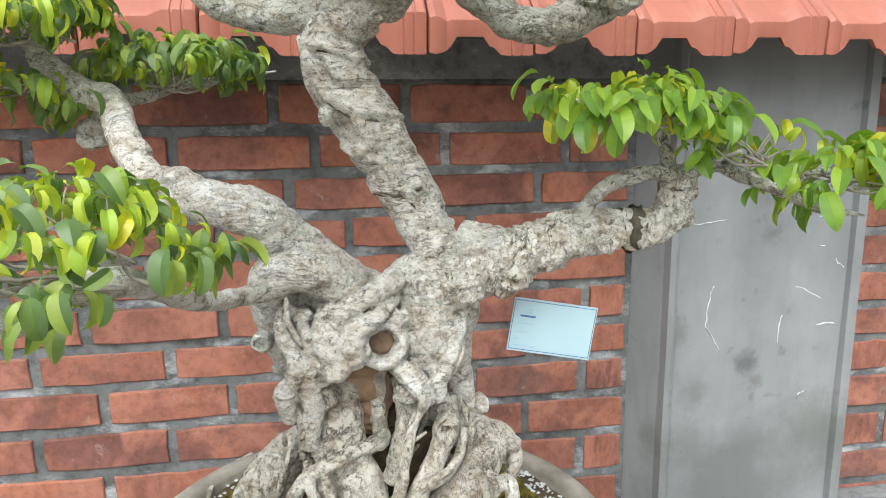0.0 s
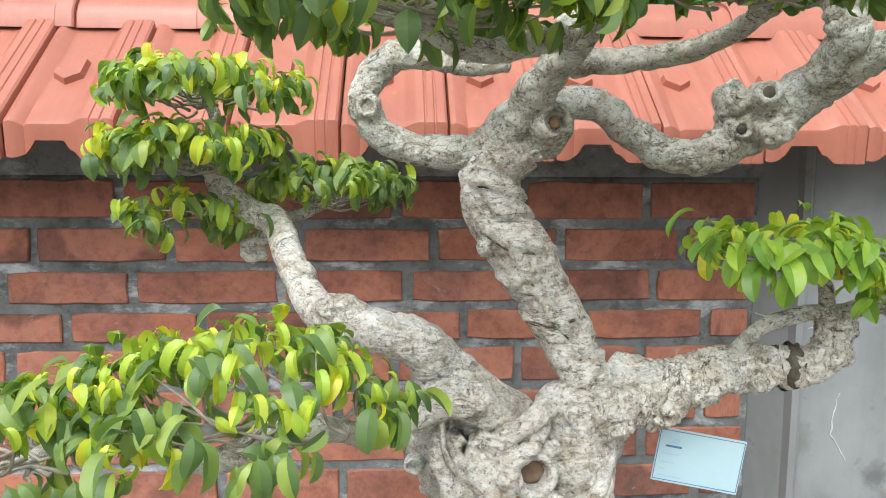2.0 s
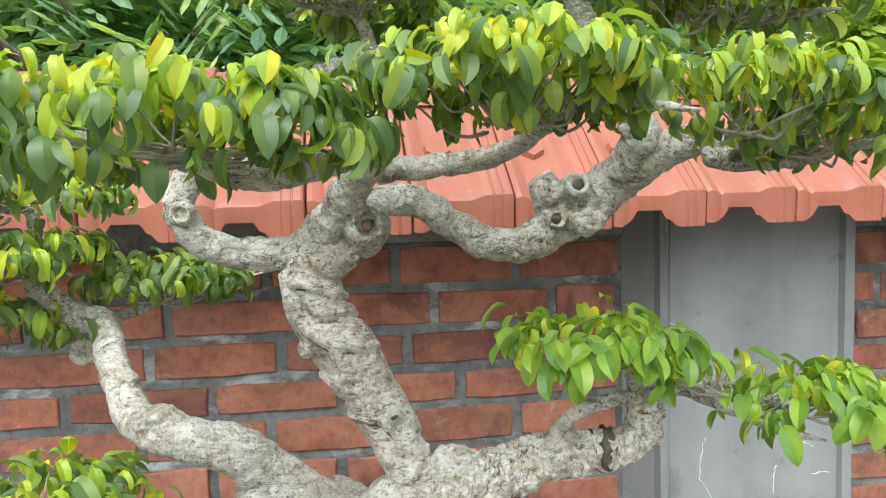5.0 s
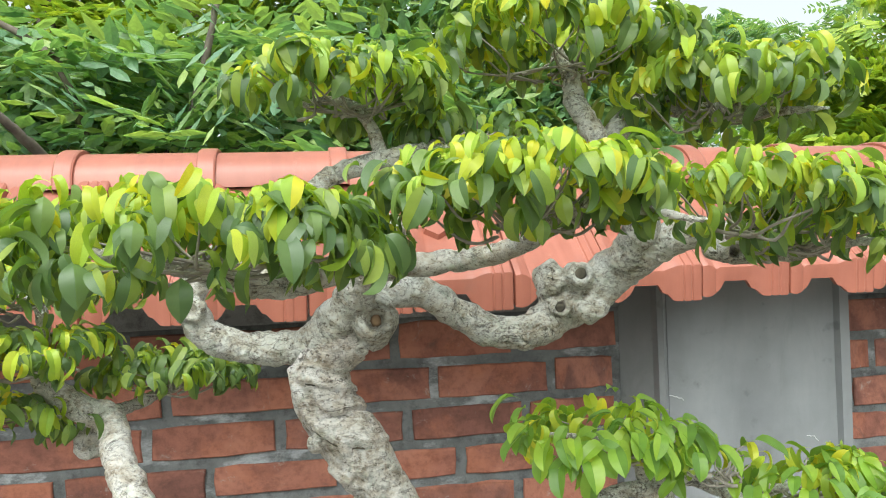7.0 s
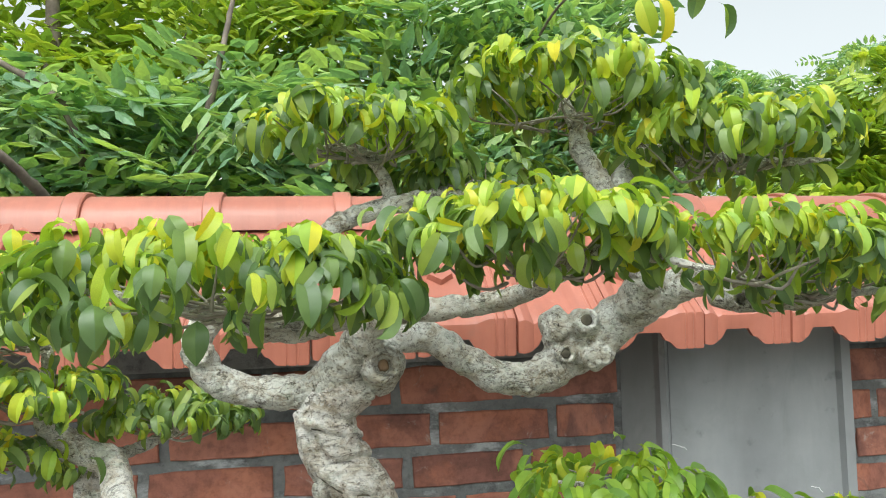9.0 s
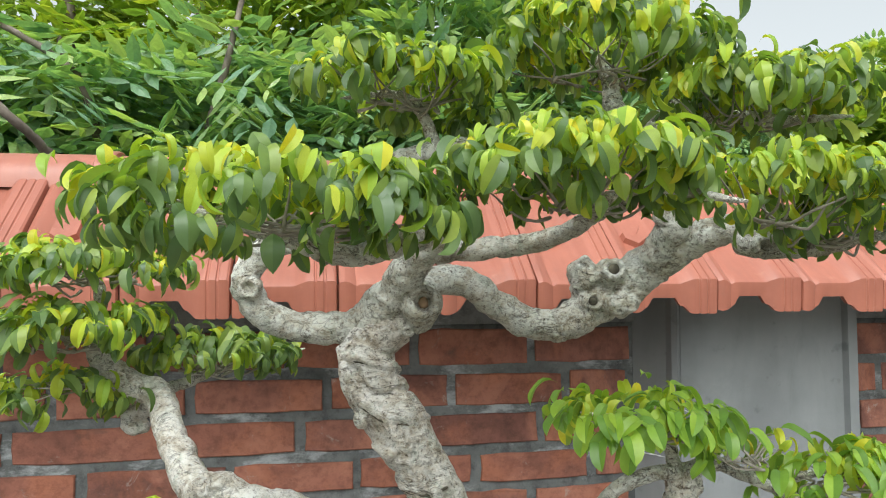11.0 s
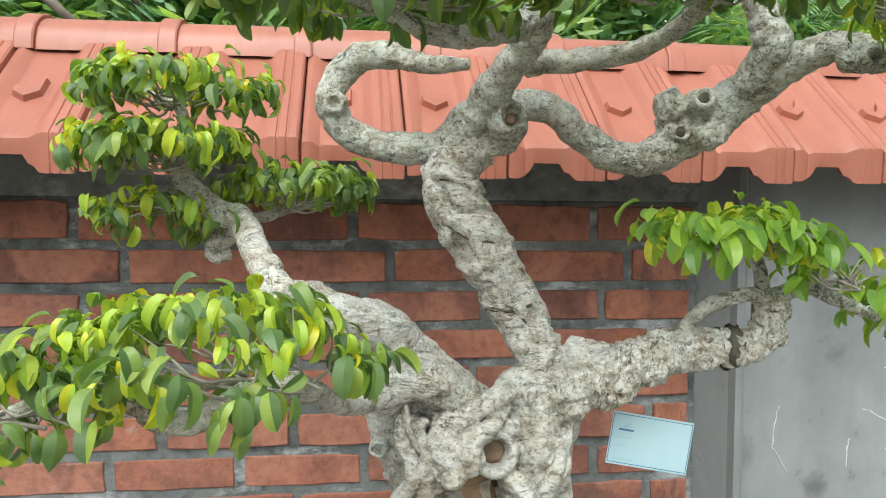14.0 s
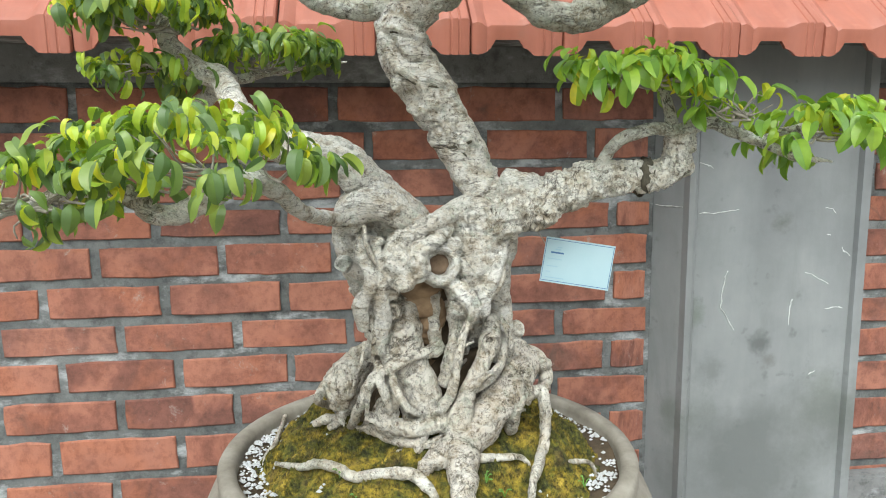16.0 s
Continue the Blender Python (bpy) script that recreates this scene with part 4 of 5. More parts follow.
FRONT = [(-0.109, 0.82, 1.371, 0.0313), (-0.102, 0.815, 1.337, 0.031), (-0.105, 0.815, 1.304, 0.0308), (-0.108, 0.825, 1.27, 0.0263), (-0.109, 0.835, 1.234, 0.0186)]
SIDE = [(-0.076, 0.815, 1.37, 0.0261), (-0.073, 0.83, 1.325, 0.0228), (-0.071, 0.84, 1.288, 0.0156), (-0.067, 0.845, 1.251, 0.0131), (-0.064, 0.845, 1.218, 0.0128)]
CORD = [(-0.071, 0.805, 1.33, 0.0068), (-0.079, 0.787, 1.308, 0.0062), (-0.089, 0.78, 1.288, 0.0068), (-0.097, 0.785, 1.268, 0.0084), (-0.099, 0.79, 1.251, 0.0096)]
LUMP = [(-0.141, 0.79, 1.288, 0.0077), (-0.124, 0.774, 1.279, 0.0097), (-0.112, 0.772, 1.263, 0.0093), (-0.109, 0.772, 1.253, 0.0057)]
HOLLOW = [(-0.164, 0.845, 1.258, 0.0253), (-0.16, 0.838, 1.243, 0.0252), (-0.157, 0.842, 1.217, 0.02), (-0.157, 0.85, 1.178, 0.0147)]
R_COLUMN = [(-0.178, 0.85, 1.265, 0.016), (-0.18, 0.822, 1.239, 0.02), (-0.185, 0.81, 1.205, 0.0242), (-0.174, 0.8, 1.167, 0.0263), (-0.154, 0.795, 1.136, 0.0199), (-0.132, 0.801, 1.109, 0.0149)]
R_CROSS = [(-0.15, 0.845, 1.3, 0.011), (-0.151, 0.825, 1.26, 0.0112), (-0.15, 0.818, 1.221, 0.0099), (-0.148, 0.802, 1.208, 0.0094), (-0.173, 0.785, 1.207, 0.0076), (-0.196, 0.778, 1.199, 0.0079), (-0.22, 0.778, 1.186, 0.0076), (-0.236, 0.782, 1.156, 0.0071), (-0.247, 0.845, 1.105, 0.0063)]
R_MIDDLE = [(-0.13, 0.835, 1.29, 0.014), (-0.128, 0.835, 1.258, 0.01), (-0.124, 0.808, 1.23, 0.0131), (-0.131, 0.802, 1.198, 0.0118), (-0.14, 0.8, 1.166, 0.0112)]
R_THIN = [(-0.104, 0.79, 1.26, 0.007), (-0.11, 0.782, 1.249, 0.006), (-0.121, 0.778, 1.231, 0.0054), (-0.129, 0.772, 1.201, 0.0057), (-0.138, 0.775, 1.16, 0.0074), (-0.159, 0.785, 1.132, 0.0099), (-0.172, 0.781, 1.102, 0.0073)]
R_KNEE = [(-0.083, 0.82, 1.238, 0.0113), (-0.087, 0.802, 1.214, 0.0144), (-0.098, 0.792, 1.192, 0.0124), (-0.115, 0.782, 1.163, 0.0117), (-0.126, 0.778, 1.129, 0.017)]
R_HOOP = [(-0.067, 0.815, 1.205, 0.006), (-0.076, 0.8, 1.186, 0.006), (-0.089, 0.79, 1.172, 0.0053), (-0.109, 0.788, 1.16, 0.0039)]
R_BIG = [(-0.05, 0.855, 1.2, 0.012), (-0.038, 0.838, 1.176, 0.0196), (-0.052, 0.82, 1.16, 0.024), (-0.079, 0.8, 1.141, 0.0269), (-0.109, 0.785, 1.114, 0.0253), (-0.143, 0.766, 1.097, 0.0197), (-0.165, 0.754, 1.092, 0.0116)]
R_HEEL = [(-0.111, 0.785, 1.109, 0.02), (-0.124, 0.757, 1.102, 0.0216), (-0.129, 0.733, 1.09, 0.0179), (-0.134, 0.701, 1.072, 0.0156)]
R_STUB = [(-0.069, 0.85, 1.174, 0.0141), (-0.06, 0.855, 1.201, 0.0126), (-0.05, 0.858, 1.212, 0.0113), (-0.04, 0.86, 1.218, 0.0078)]
R_HUMP = [(-0.053, 0.86, 1.17, 0.0143), (-0.026, 0.865, 1.178, 0.0129), (-0.013, 0.86, 1.168, 0.0122), (-0.008, 0.85, 1.151, 0.0108), (-0.014, 0.845, 1.133, 0.0093)]
R_ELBOW = [(-0.059, 0.815, 1.1, 0.0098), (-0.061, 0.795, 1.13, 0.0115), (-0.049, 0.8, 1.146, 0.0102), (-0.028, 0.81, 1.148, 0.0103), (-0.022, 0.8, 1.137, 0.0089), (-0.023, 0.798, 1.091, 0.0077), (-0.044, 0.748, 1.079, 0.0073), (-0.054, 0.728, 1.071, 0.0052)]
R_LEFT = [(-0.215, 0.845, 1.217, 0.0135), (-0.22, 0.845, 1.202, 0.0122), (-0.246, 0.842, 1.181, 0.0177), (-0.259, 0.835, 1.153, 0.0226), (-0.262, 0.83, 1.133, 0.0137)]
R_CLAW = [(-0.266, 0.838, 1.176, 0.0082), (-0.28, 0.828, 1.156, 0.0075), (-0.286, 0.82, 1.147, 0.0054), (-0.273, 0.929, 1.097, 0.0058), (-0.261, 0.878, 1.103, 0.0033)]
R_PLAIT = [(-0.212, 0.825, 1.242, 0.0112), (-0.211, 0.812, 1.219, 0.0091), (-0.203, 0.8, 1.189, 0.0098), (-0.203, 0.79, 1.158, 0.0124), (-0.208, 0.795, 1.127, 0.0166), (-0.194, 0.804, 1.107, 0.0122)]
R_PLAIT_B = [(-0.195, 0.815, 1.217, 0.0092), (-0.193, 0.8, 1.194, 0.0081), (-0.187, 0.795, 1.168, 0.0078), (-0.167, 0.788, 1.143, 0.0085)]
R_FOOT = [(-0.242, 0.836, 1.105, 0.0028), (-0.221, 0.819, 1.107, 0.0079), (-0.195, 0.792, 1.104, 0.0077), (-0.163, 0.781, 1.103, 0.0066), (-0.139, 0.788, 1.105, 0.0074)]
R_CHUNK = [(-0.295, 0.896, 1.089, 0.006), (-0.279, 0.889, 1.097, 0.0081), (-0.261, 0.867, 1.103, 0.0043)]
R_SILL = [(-0.23, 0.79, 1.137, 0.0066), (-0.198, 0.785, 1.126, 0.0118), (-0.17, 0.782, 1.122, 0.0131), (-0.141, 0.785, 1.123, 0.0132)]
R_FRONT = [(-0.34, 0.851, 1.059, 0.0033), (-0.308, 0.811, 1.071, 0.0055), (-0.289, 0.802, 1.078, 0.0068), (-0.264, 0.78, 1.081, 0.0073), (-0.245, 0.758, 1.079, 0.0075), (-0.22, 0.754, 1.084, 0.0074), (-0.188, 0.745, 1.086, 0.0087), (-0.172, 0.731, 1.08, 0.0076), (-0.161, 0.713, 1.07, 0.005)]
R_RIGHT = [(-0.151, 0.754, 1.093, 0.0058), (-0.119, 0.757, 1.093, 0.0065), (-0.086, 0.762, 1.09, 0.0056), (-0.055, 0.768, 1.084, 0.0034)]
R_RUNNER = [(-0.304, 1.124, 1.045, 0.0042), (-0.342, 1.075, 1.045, 0.0036), (-0.347, 1.009, 1.045, 0.0038), (-0.348, 0.921, 1.055, 0.0035), (-0.358, 0.9, 1.049, 0.0019)]
R_RUNNER_B = [(-0.0, 0.787, 1.067, 0.0028), (0.017, 0.799, 1.062, 0.0039), (0.04, 0.814, 1.051, 0.0029)]
STRINGS_UPPER = [
    (0.0026, [(-0.228, 0.785, 1.353), (-0.227, 0.773, 1.336), (-0.221, 0.773, 1.321), (-0.212, 0.785, 1.304)]),
    (0.0022, [(-0.234, 0.786, 1.341), (-0.232, 0.774, 1.324), (-0.228, 0.786, 1.302)]),
    (0.0018, [(-0.109, 0.787, 1.218), (-0.12, 0.775, 1.218), (-0.128, 0.787, 1.206)]),
    (0.0034, [(-0.073, 0.812, 1.24), (-0.066, 0.8, 1.226), (-0.063, 0.8, 1.208), (-0.063, 0.812, 1.186)]),
    (0.0036, [(-0.077, 0.784, 1.193), (-0.092, 0.772, 1.186), (-0.104, 0.772, 1.176), (-0.108, 0.784, 1.162)]),
    (0.002, [(-0.231, 0.797, 1.221), (-0.234, 0.785, 1.205), (-0.241, 0.785, 1.186), (-0.245, 0.797, 1.166)]),
    (0.0028, [(-0.222, 0.782, 1.176), (-0.228, 0.77, 1.165), (-0.231, 0.782, 1.141)]),
]
STRINGS_LOWER = [
    (0.0052, [(-0.217, 0.784, 1.201), (-0.215, 0.772, 1.179), (-0.209, 0.772, 1.158), (-0.205, 0.784, 1.136)]),
    (0.0042, [(-0.204, 0.777, 1.197), (-0.198, 0.765, 1.174), (-0.186, 0.765, 1.153), (-0.172, 0.777, 1.141)]),
    (0.0044, [(-0.072, 0.799, 1.315), (-0.077, 0.787, 1.295), (-0.083, 0.787, 1.278), (-0.087, 0.799, 1.264)]),
    (0.0042, [(-0.13, 0.78, 1.281), (-0.119, 0.768, 1.273), (-0.113, 0.768, 1.258), (-0.115, 0.78, 1.243)]),
    (0.003, [(-0.278, 0.802, 1.175), (-0.269, 0.79, 1.159), (-0.261, 0.802, 1.142)]),
    (0.003, [(-0.224, 0.802, 1.249), (-0.22, 0.79, 1.226), (-0.222, 0.802, 1.196)]),
    (0.0036, [(-0.065, 0.787, 1.193), (-0.055, 0.775, 1.183), (-0.045, 0.775, 1.163), (-0.045, 0.787, 1.142)]),
]
ROOTS = [R_COLUMN, R_CROSS, R_MIDDLE, R_THIN, R_KNEE, R_HOOP, R_BIG, R_HEEL, R_STUB, R_HUMP, R_ELBOW, R_LEFT, R_CLAW, R_PLAIT, R_PLAIT_B, R_FOOT, R_CHUNK, R_SILL, R_FRONT, R_RIGHT, R_RUNNER, R_RUNNER_B]
K1 = (-0.2935, 0.847, 1.6321)
K2 = (-0.1301, 0.826, 1.6149)


tree = thing("bonsai_tree", "old fig bonsai with gnarled pale trunk, exposed roots and drooping leaves", "tree", (POT_C[0], POT_C[1], RIM_Z))

bm = bmesh.new()
for i, (row, lump) in enumerate((
        ([(-0.155, 0.935, 1.05, 0.052), (-0.155, 0.930, 1.15, 0.050), (-0.156, 0.918, 1.22, 0.046), (-0.160, 0.885, 1.285, 0.048), (-0.160, 0.880, 1.315, 0.046), (-0.150, 0.868, 1.335, 0.030)], 0.2),
        (FLANK, 0.22), (EAR, 0.2), (STRAND, 0.35), (STRAND_B, 0.35), (BUNDLE, 0.3), (BAND, 0.3), (STRUT, 0.3), (FRONT, 0.16), (SIDE, 0.22), (CORD, 0.35), (LUMP, 0.5),
        ([(-0.222, 0.815, 1.390, 0.0230), (-0.200, 0.820, 1.370, 0.0260), (-0.180, 0.824, 1.345, 0.0290), (-0.165, 0.835, 1.310, 0.0300)], 0.2))):
    tube(bm, row, 22, 0.0035, lump * 0.45, 0.04, 1.7 * i, crook=0.10)
knot(bm, (-0.148, 0.780, 1.309), (0.05, -1, 0.05), 0.0198, 0.5, 2.0)
knot(bm, (-0.173, 0.764, 1.308), (0.35, -1, -0.1), 0.0125, 0.5, 6.0)
knot(bm, (-0.197, 0.765, 1.294), (-0.5, -1, -0.5), 0.0062, 0.4, 8.0)
knot(bm, (-0.252, 0.802, 1.309), (-0.3, -1, 0.0), 0.0075, 0.4, 9.0)
knot(bm, (-0.113, 0.787, 1.359), (0.05, -1, 0.1), 0.0055, 0.2, 4.0)
knot(bm, (-0.072, 0.800, 1.336), (0.25, -1, 0.1), 0.0075, 0.2, 5.0)
blob(bm, (-0.055, 0.806, 1.392), (0.026, 0.022, 0.020), 0.4, 3.0)
for i in range(16):
    w = random.uniform(-2.9, -0.3)
    blob(bm, (-0.158 + 0.085 * math.cos(w), 0.845 + 0.066 * math.sin(w), random.uniform(1.25, 1.38)), (random.uniform(0.005, 0.010),) * 3, 0.5, i * 1.9, 2)
trunk = part("trunk", bm, BARK, tree, "pale grey gnarled trunk with a cut stub")
fuse(trunk, 0.0014, 0.0014, 0.0008)
bm = bmesh.new()
tube(bm, [(-0.066, 0.792, 1.345, 0.0080), (-0.073, 0.794, 1.357, 0.0150)] + [(x, y, z, r * 0.97) for x, y, z, r in SHAFT], 56, 0.0025, 0.04, 0.04, 4.0, groove=9.0, crook=0.15)
for i, (x, y, z, r) in enumerate(((-0.186, 0.825, 1.505, 0.008), (-0.160, 0.812, 1.475, 0.007), (-0.128, 0.822, 1.490, 0.008), (-0.098, 0.805, 1.420, 0.007))):
    blob(bm, (x, y, z), (r, r, r * 1.2), 0.4, i * 2.3, 2)
folds = []
for i, row in enumerate((
        [(-0.207, 1.573), (-0.201, 1.550), (-0.191, 1.528), (-0.170, 1.510), (-0.141, 1.505), (-0.120, 1.502)],
        [(-0.165, 1.505), (-0.150, 1.485), (-0.134, 1.458), (-0.115, 1.431), (-0.096, 1.413), (-0.080, 1.408)],
        [(-0.205, 1.566), (-0.185, 1.564), (-0.160, 1.556), (-0.150, 1.549)],
        [(-0.178, 1.480), (-0.160, 1.470), (-0.140, 1.468)], [(-0.150, 1.440), (-0.130, 1.440), (-0.108, 1.446)])):
    fold = []
    for x, z in row:
        cx, cy, cz, r = min(catmull(SHAFT, 0.004), key=lambda q: (q[0] - x) ** 2 * 0.3 + (q[2] - z) ** 2)
        d = max(-0.98, min(0.98, (x - cx) / r))
        fold.append((cx + d * r * 0.98, cy - r * 0.98 * math.sqrt(1 - d * d), z, 0.0050))
    folds.append(fold)
    tube(bm, fold, 10, 0.0020, 0.3, 0.15, 3.0 + i)
leader = fuse(part("leader", bm, SHEET, tree, "leaning grey main stem with spiral cracks"), 0.0014, 0.0010, 0.0006)
# Dark tubes below the folds put the shade of the cracks into colour.
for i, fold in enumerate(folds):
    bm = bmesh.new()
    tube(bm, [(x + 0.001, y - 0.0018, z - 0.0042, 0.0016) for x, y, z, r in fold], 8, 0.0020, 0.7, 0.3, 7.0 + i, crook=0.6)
    part("crack_shade", bm, SCAR_AND_SHADE, leader, "dark strip painted as the shade in a bark crack")
# Dark core fills the root gaps; its colour stands in for shade.
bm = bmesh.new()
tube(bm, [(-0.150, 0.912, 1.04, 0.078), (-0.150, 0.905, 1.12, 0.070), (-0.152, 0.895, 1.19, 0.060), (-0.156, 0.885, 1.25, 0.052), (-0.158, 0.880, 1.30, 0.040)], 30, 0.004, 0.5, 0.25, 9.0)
part("root_gap_shade", bm, SOIL_AND_GAP, tree, "dark core standing in for the shade between the roots")
bm = bmesh.new()
tube(bm, [(-0.166, 0.830, 1.292, 0.024)] + HOLLOW, 22, 0.003, 0.4, 0.2, 3.0)
part("hollow", bm, BARE, trunk, "smooth brown bare wood inside a hollow")


def limb(name, row, material, seed, label="", extra=None, seg=20, lump=0.16):
    bm = bmesh.new()
    (xa, ya, za, ra), (xb, yb, zb, rb) = row[-2:]
    tip = [(xb + 0.7 * (xb - xa), yb + 0.7 * (yb - ya), zb + 0.7 * (zb - za), rb * 0.35)] if rb < 0.006 else []
    tube(bm, [(x, y, z, r * 0.92) for x, y, z, r in row + tip], seg, 0.0035, lump * 0.65, 0.05, seed)
    if extra:
        extra(bm)
        ob = part(name, bm, material, tree, label)
        return fuse(ob, 0.0018, 0.006 if material is FLAKY else 0.0016, 0.0030 if material is FLAKY else 0.0009)
    return gnarl(part(name, bm, material, tree, label), min(0.0016, row[0][3] * 0.16), min(0.0009, row[0][3] * 0.08))


def hook_knots(bm):
    knot(bm, (K1[0], K1[1] - 0.010, K1[2]), (-0.15, -1, 0.05), 0.0092, 0.1, 1.0)


def fork_knots(bm):
    blob(bm, (K2[0], K2[1] + 0.012, K2[2]), (0.024, 0.022, 0.028), 0.15, 2.0)
    knot(bm, (K2[0], K2[1] - 0.020, K2[2] + 0.002), (0.12, -1, 0.1), 0.0145, 0.15, 3.0)
    knot(bm, (K2[0] - 0.012, K2[1] - 0.002, K2[2] - 0.026), (0.0, -1, -0.2), 0.0050, 0.2, 7.0)


def right_knots(bm):
    blob(bm, (0.060, 0.880, 1.644), (0.017, 0.017, 0.019), 0.35, 5.0)
    blob(bm, (0.070, 0.890, 1.624), (0.020, 0.020, 0.022), 0.3, 8.0)
    blob(bm, (0.088, 0.872, 1.646), (0.017, 0.016, 0.016), 0.2, 6.0)
    knot(bm, (0.087, 0.857, 1.649), (-0.25, -1, 0.35), 0.0105, 1.6, 4.0)
    knot(bm, (0.067, 0.868, 1.615), (-0.15, -1, 0.15), 0.0085, 1.2, 7.0)
    blob(bm, (0.100, 0.868, 1.612), (0.020, 0.018, 0.014), 0.35, 9.0)
    for i in range(7):
        x, y, z, r = RIGHT_LIMB[4 + i % 3]
        w = i * 2.4
        blob(bm, (x + 0.014 * math.cos(w * 1.7), y - r * 0.72, z + r * 0.75 * math.sin(w)), (0.009, 0.007, 0.007), 0.4, i * 1.3, 2)


def tail_knot(bm):
    knot(bm, (0.180, 0.728, 1.669), (-0.1, -1, 0.0), 0.0085, 1.2, 2.0)


def left_bump(bm):
    blob(bm, (LEFT_LIMB[6][0] - 0.004, LEFT_LIMB[6][1], LEFT_LIMB[6][2] + 0.016), (0.022, 0.018, 0.012), 0.4, 2.0)


def arm_bark(bm):
    for i, (t, r) in enumerate(((1, 0.016), (2, 0.018), (3, 0.016), (4, 0.012))):
        x, y, z, w = RIGHT_ARM[t]
        blob(bm, (x, y - w * 0.55, z - w * 0.45), (r, r * 0.8, r * 0.8), 0.5, i * 2.0)
        blob(bm, (x + 0.012, y - w * 0.3, z + w * 0.65), (r * 0.8, r * 0.7, r * 0.5), 0.5, i * 3.0 + 1)
    x, y, z, w = RIGHT_ARM[6]
    blob(bm, (x + 0.003, y, z - 0.010), (0.015, 0.014, 0.011), 0.3, 4.0)


limb("limb", HOOK, BARK_B, 1.0, "hooked grey limb with a round knot", hook_knots)
riser = limb("limb", RISER, BARK_B, 2.0, "thick rising limb with a healed knot", fork_knots)
bm = bmesh.new()
blob(bm, (K2[0] + 0.001, K2[1] - 0.0185, K2[2] + 0.002), (0.0052, 0.003, 0.0058), 0.5, 1.0, 2)
part("knot_eye", bm, BARE, riser, "brown eye of a healed knot")
limb("limb", FRONT_LIMB, BARK_B, 3.0)
limb("limb", FRONT_RIGHT, BARK_B, 4.0)
knotted_limb = limb("limb", RIGHT_LIMB, BARK_B, 5.0, "heavy knotted limb with a hollow", right_knots, 26, 0.2)
limb("limb", RIGHT_TAIL, BARK_B, 6.0, "forward-bent limb with a dark knot hole", tail_knot)
limb("limb", APEX, BARK_B, 7.0)
limb("limb", APEX_LEFT, BARK_B, 8.0)
limb("limb", LEFT_TWIG, BARK_B, 9.0, seg=12)
limb("limb", APEX_RIGHT, BARK_B, 10.0)
limb("limb", LEFT_LIMB, BARK, 11.0, "long pale limb with a hump", left_bump, 24)
limb("limb", LEFT_CURL, BARK, 12.0, "curled limb stub", seg=14)
limb("limb", LEFT_BACK, BARK_B, 13.0, seg=10)
limb("limb", LOW_LIMB, BARK, 14.0)
arm = limb("limb", RIGHT_ARM, FLAKY, 15.0, "thick flaky limb", arm_bark, 26, 0.24)
bm = bmesh.new()
tube(bm, [(0.0762, 0.79, 1.4005, 0.0141), (0.0793, 0.79, 1.4008, 0.0162), (0.0846, 0.789, 1.401, 0.0167), (0.0888, 0.789, 1.401, 0.0158), (0.0919, 0.789, 1.4012, 0.0136)], 26, 0.0016, 0.7, 0.5, 5.0)
gnarl(part("bark_scar", bm, SCAR_AND_SHADE, arm, "dark brown ring scar round the flaky limb"), 0.004)
limb("limb", ARM_TAIL, BARK_B, 16.0, seg=12)
limb("limb", ARM_TAIL_B, BARK_B, 17.0, seg=10)
limb("limb", ARM_LOOP, BARK_B, 18.0, seg=14)
limb("limb", ARM_TWIG, BARK_B, 19.0, seg=10)
for i, row in enumerate(ROOTS):
    bm = bmesh.new()
    (xa, ya, za, ra), (xb, yb, zb, rb) = row[-2:]
    xc, yc = xb + 0.6 * (xb - xa), yb + 0.6 * (yb - ya)
    sunk = [(xc, yc, soil_height(xc, yc) - 0.012, rb * 0.6)] if zb < 1.13 else []
    tube(bm, [(x, y, z, r * (0.80 if r < 0.016 else 0.87)) for x, y, z, r in row + sunk], 18, 0.0028, 0.11, 0.06, 30 + i * 1.3, crook=0.2)
    if row is R_KNEE:
        knot(bm, (-0.089, 0.790, 1.216), (0.05, -1, 0.0), 0.0095, 0.3, 1.0)
    if row is R_COLUMN:
        knot(bm, (-0.200, 0.793, 1.255), (-0.15, -1, 0.0), 0.0090, 0.4, 3.0)
    if row is R_STUB:
        knot(bm, (-0.044, 0.852, 1.213), (0.4, -0.8, 0.5), 0.0085, 0.3, 5.0)
    if row is R_HUMP:
        blob(bm, (-0.014, 0.850, 1.168), (0.012, 0.012, 0.010), 0.5, 4.0)
        blob(bm, (-0.030, 0.852, 1.184), (0.011, 0.010, 0.008), 0.5, 6.0)
    ob = part("root", bm, CORK if row in (R_BIG, R_HEEL) else ROOT, tree)
    if row in (R_KNEE, R_COLUMN, R_STUB, R_HUMP):
        fuse(ob, 0.0018, 0.004)
    else:
        gnarl(ob, min(0.0016, row[1][3] * 0.16), min(0.0008, row[1][3] * 0.08))
rnd = random.Random(21)
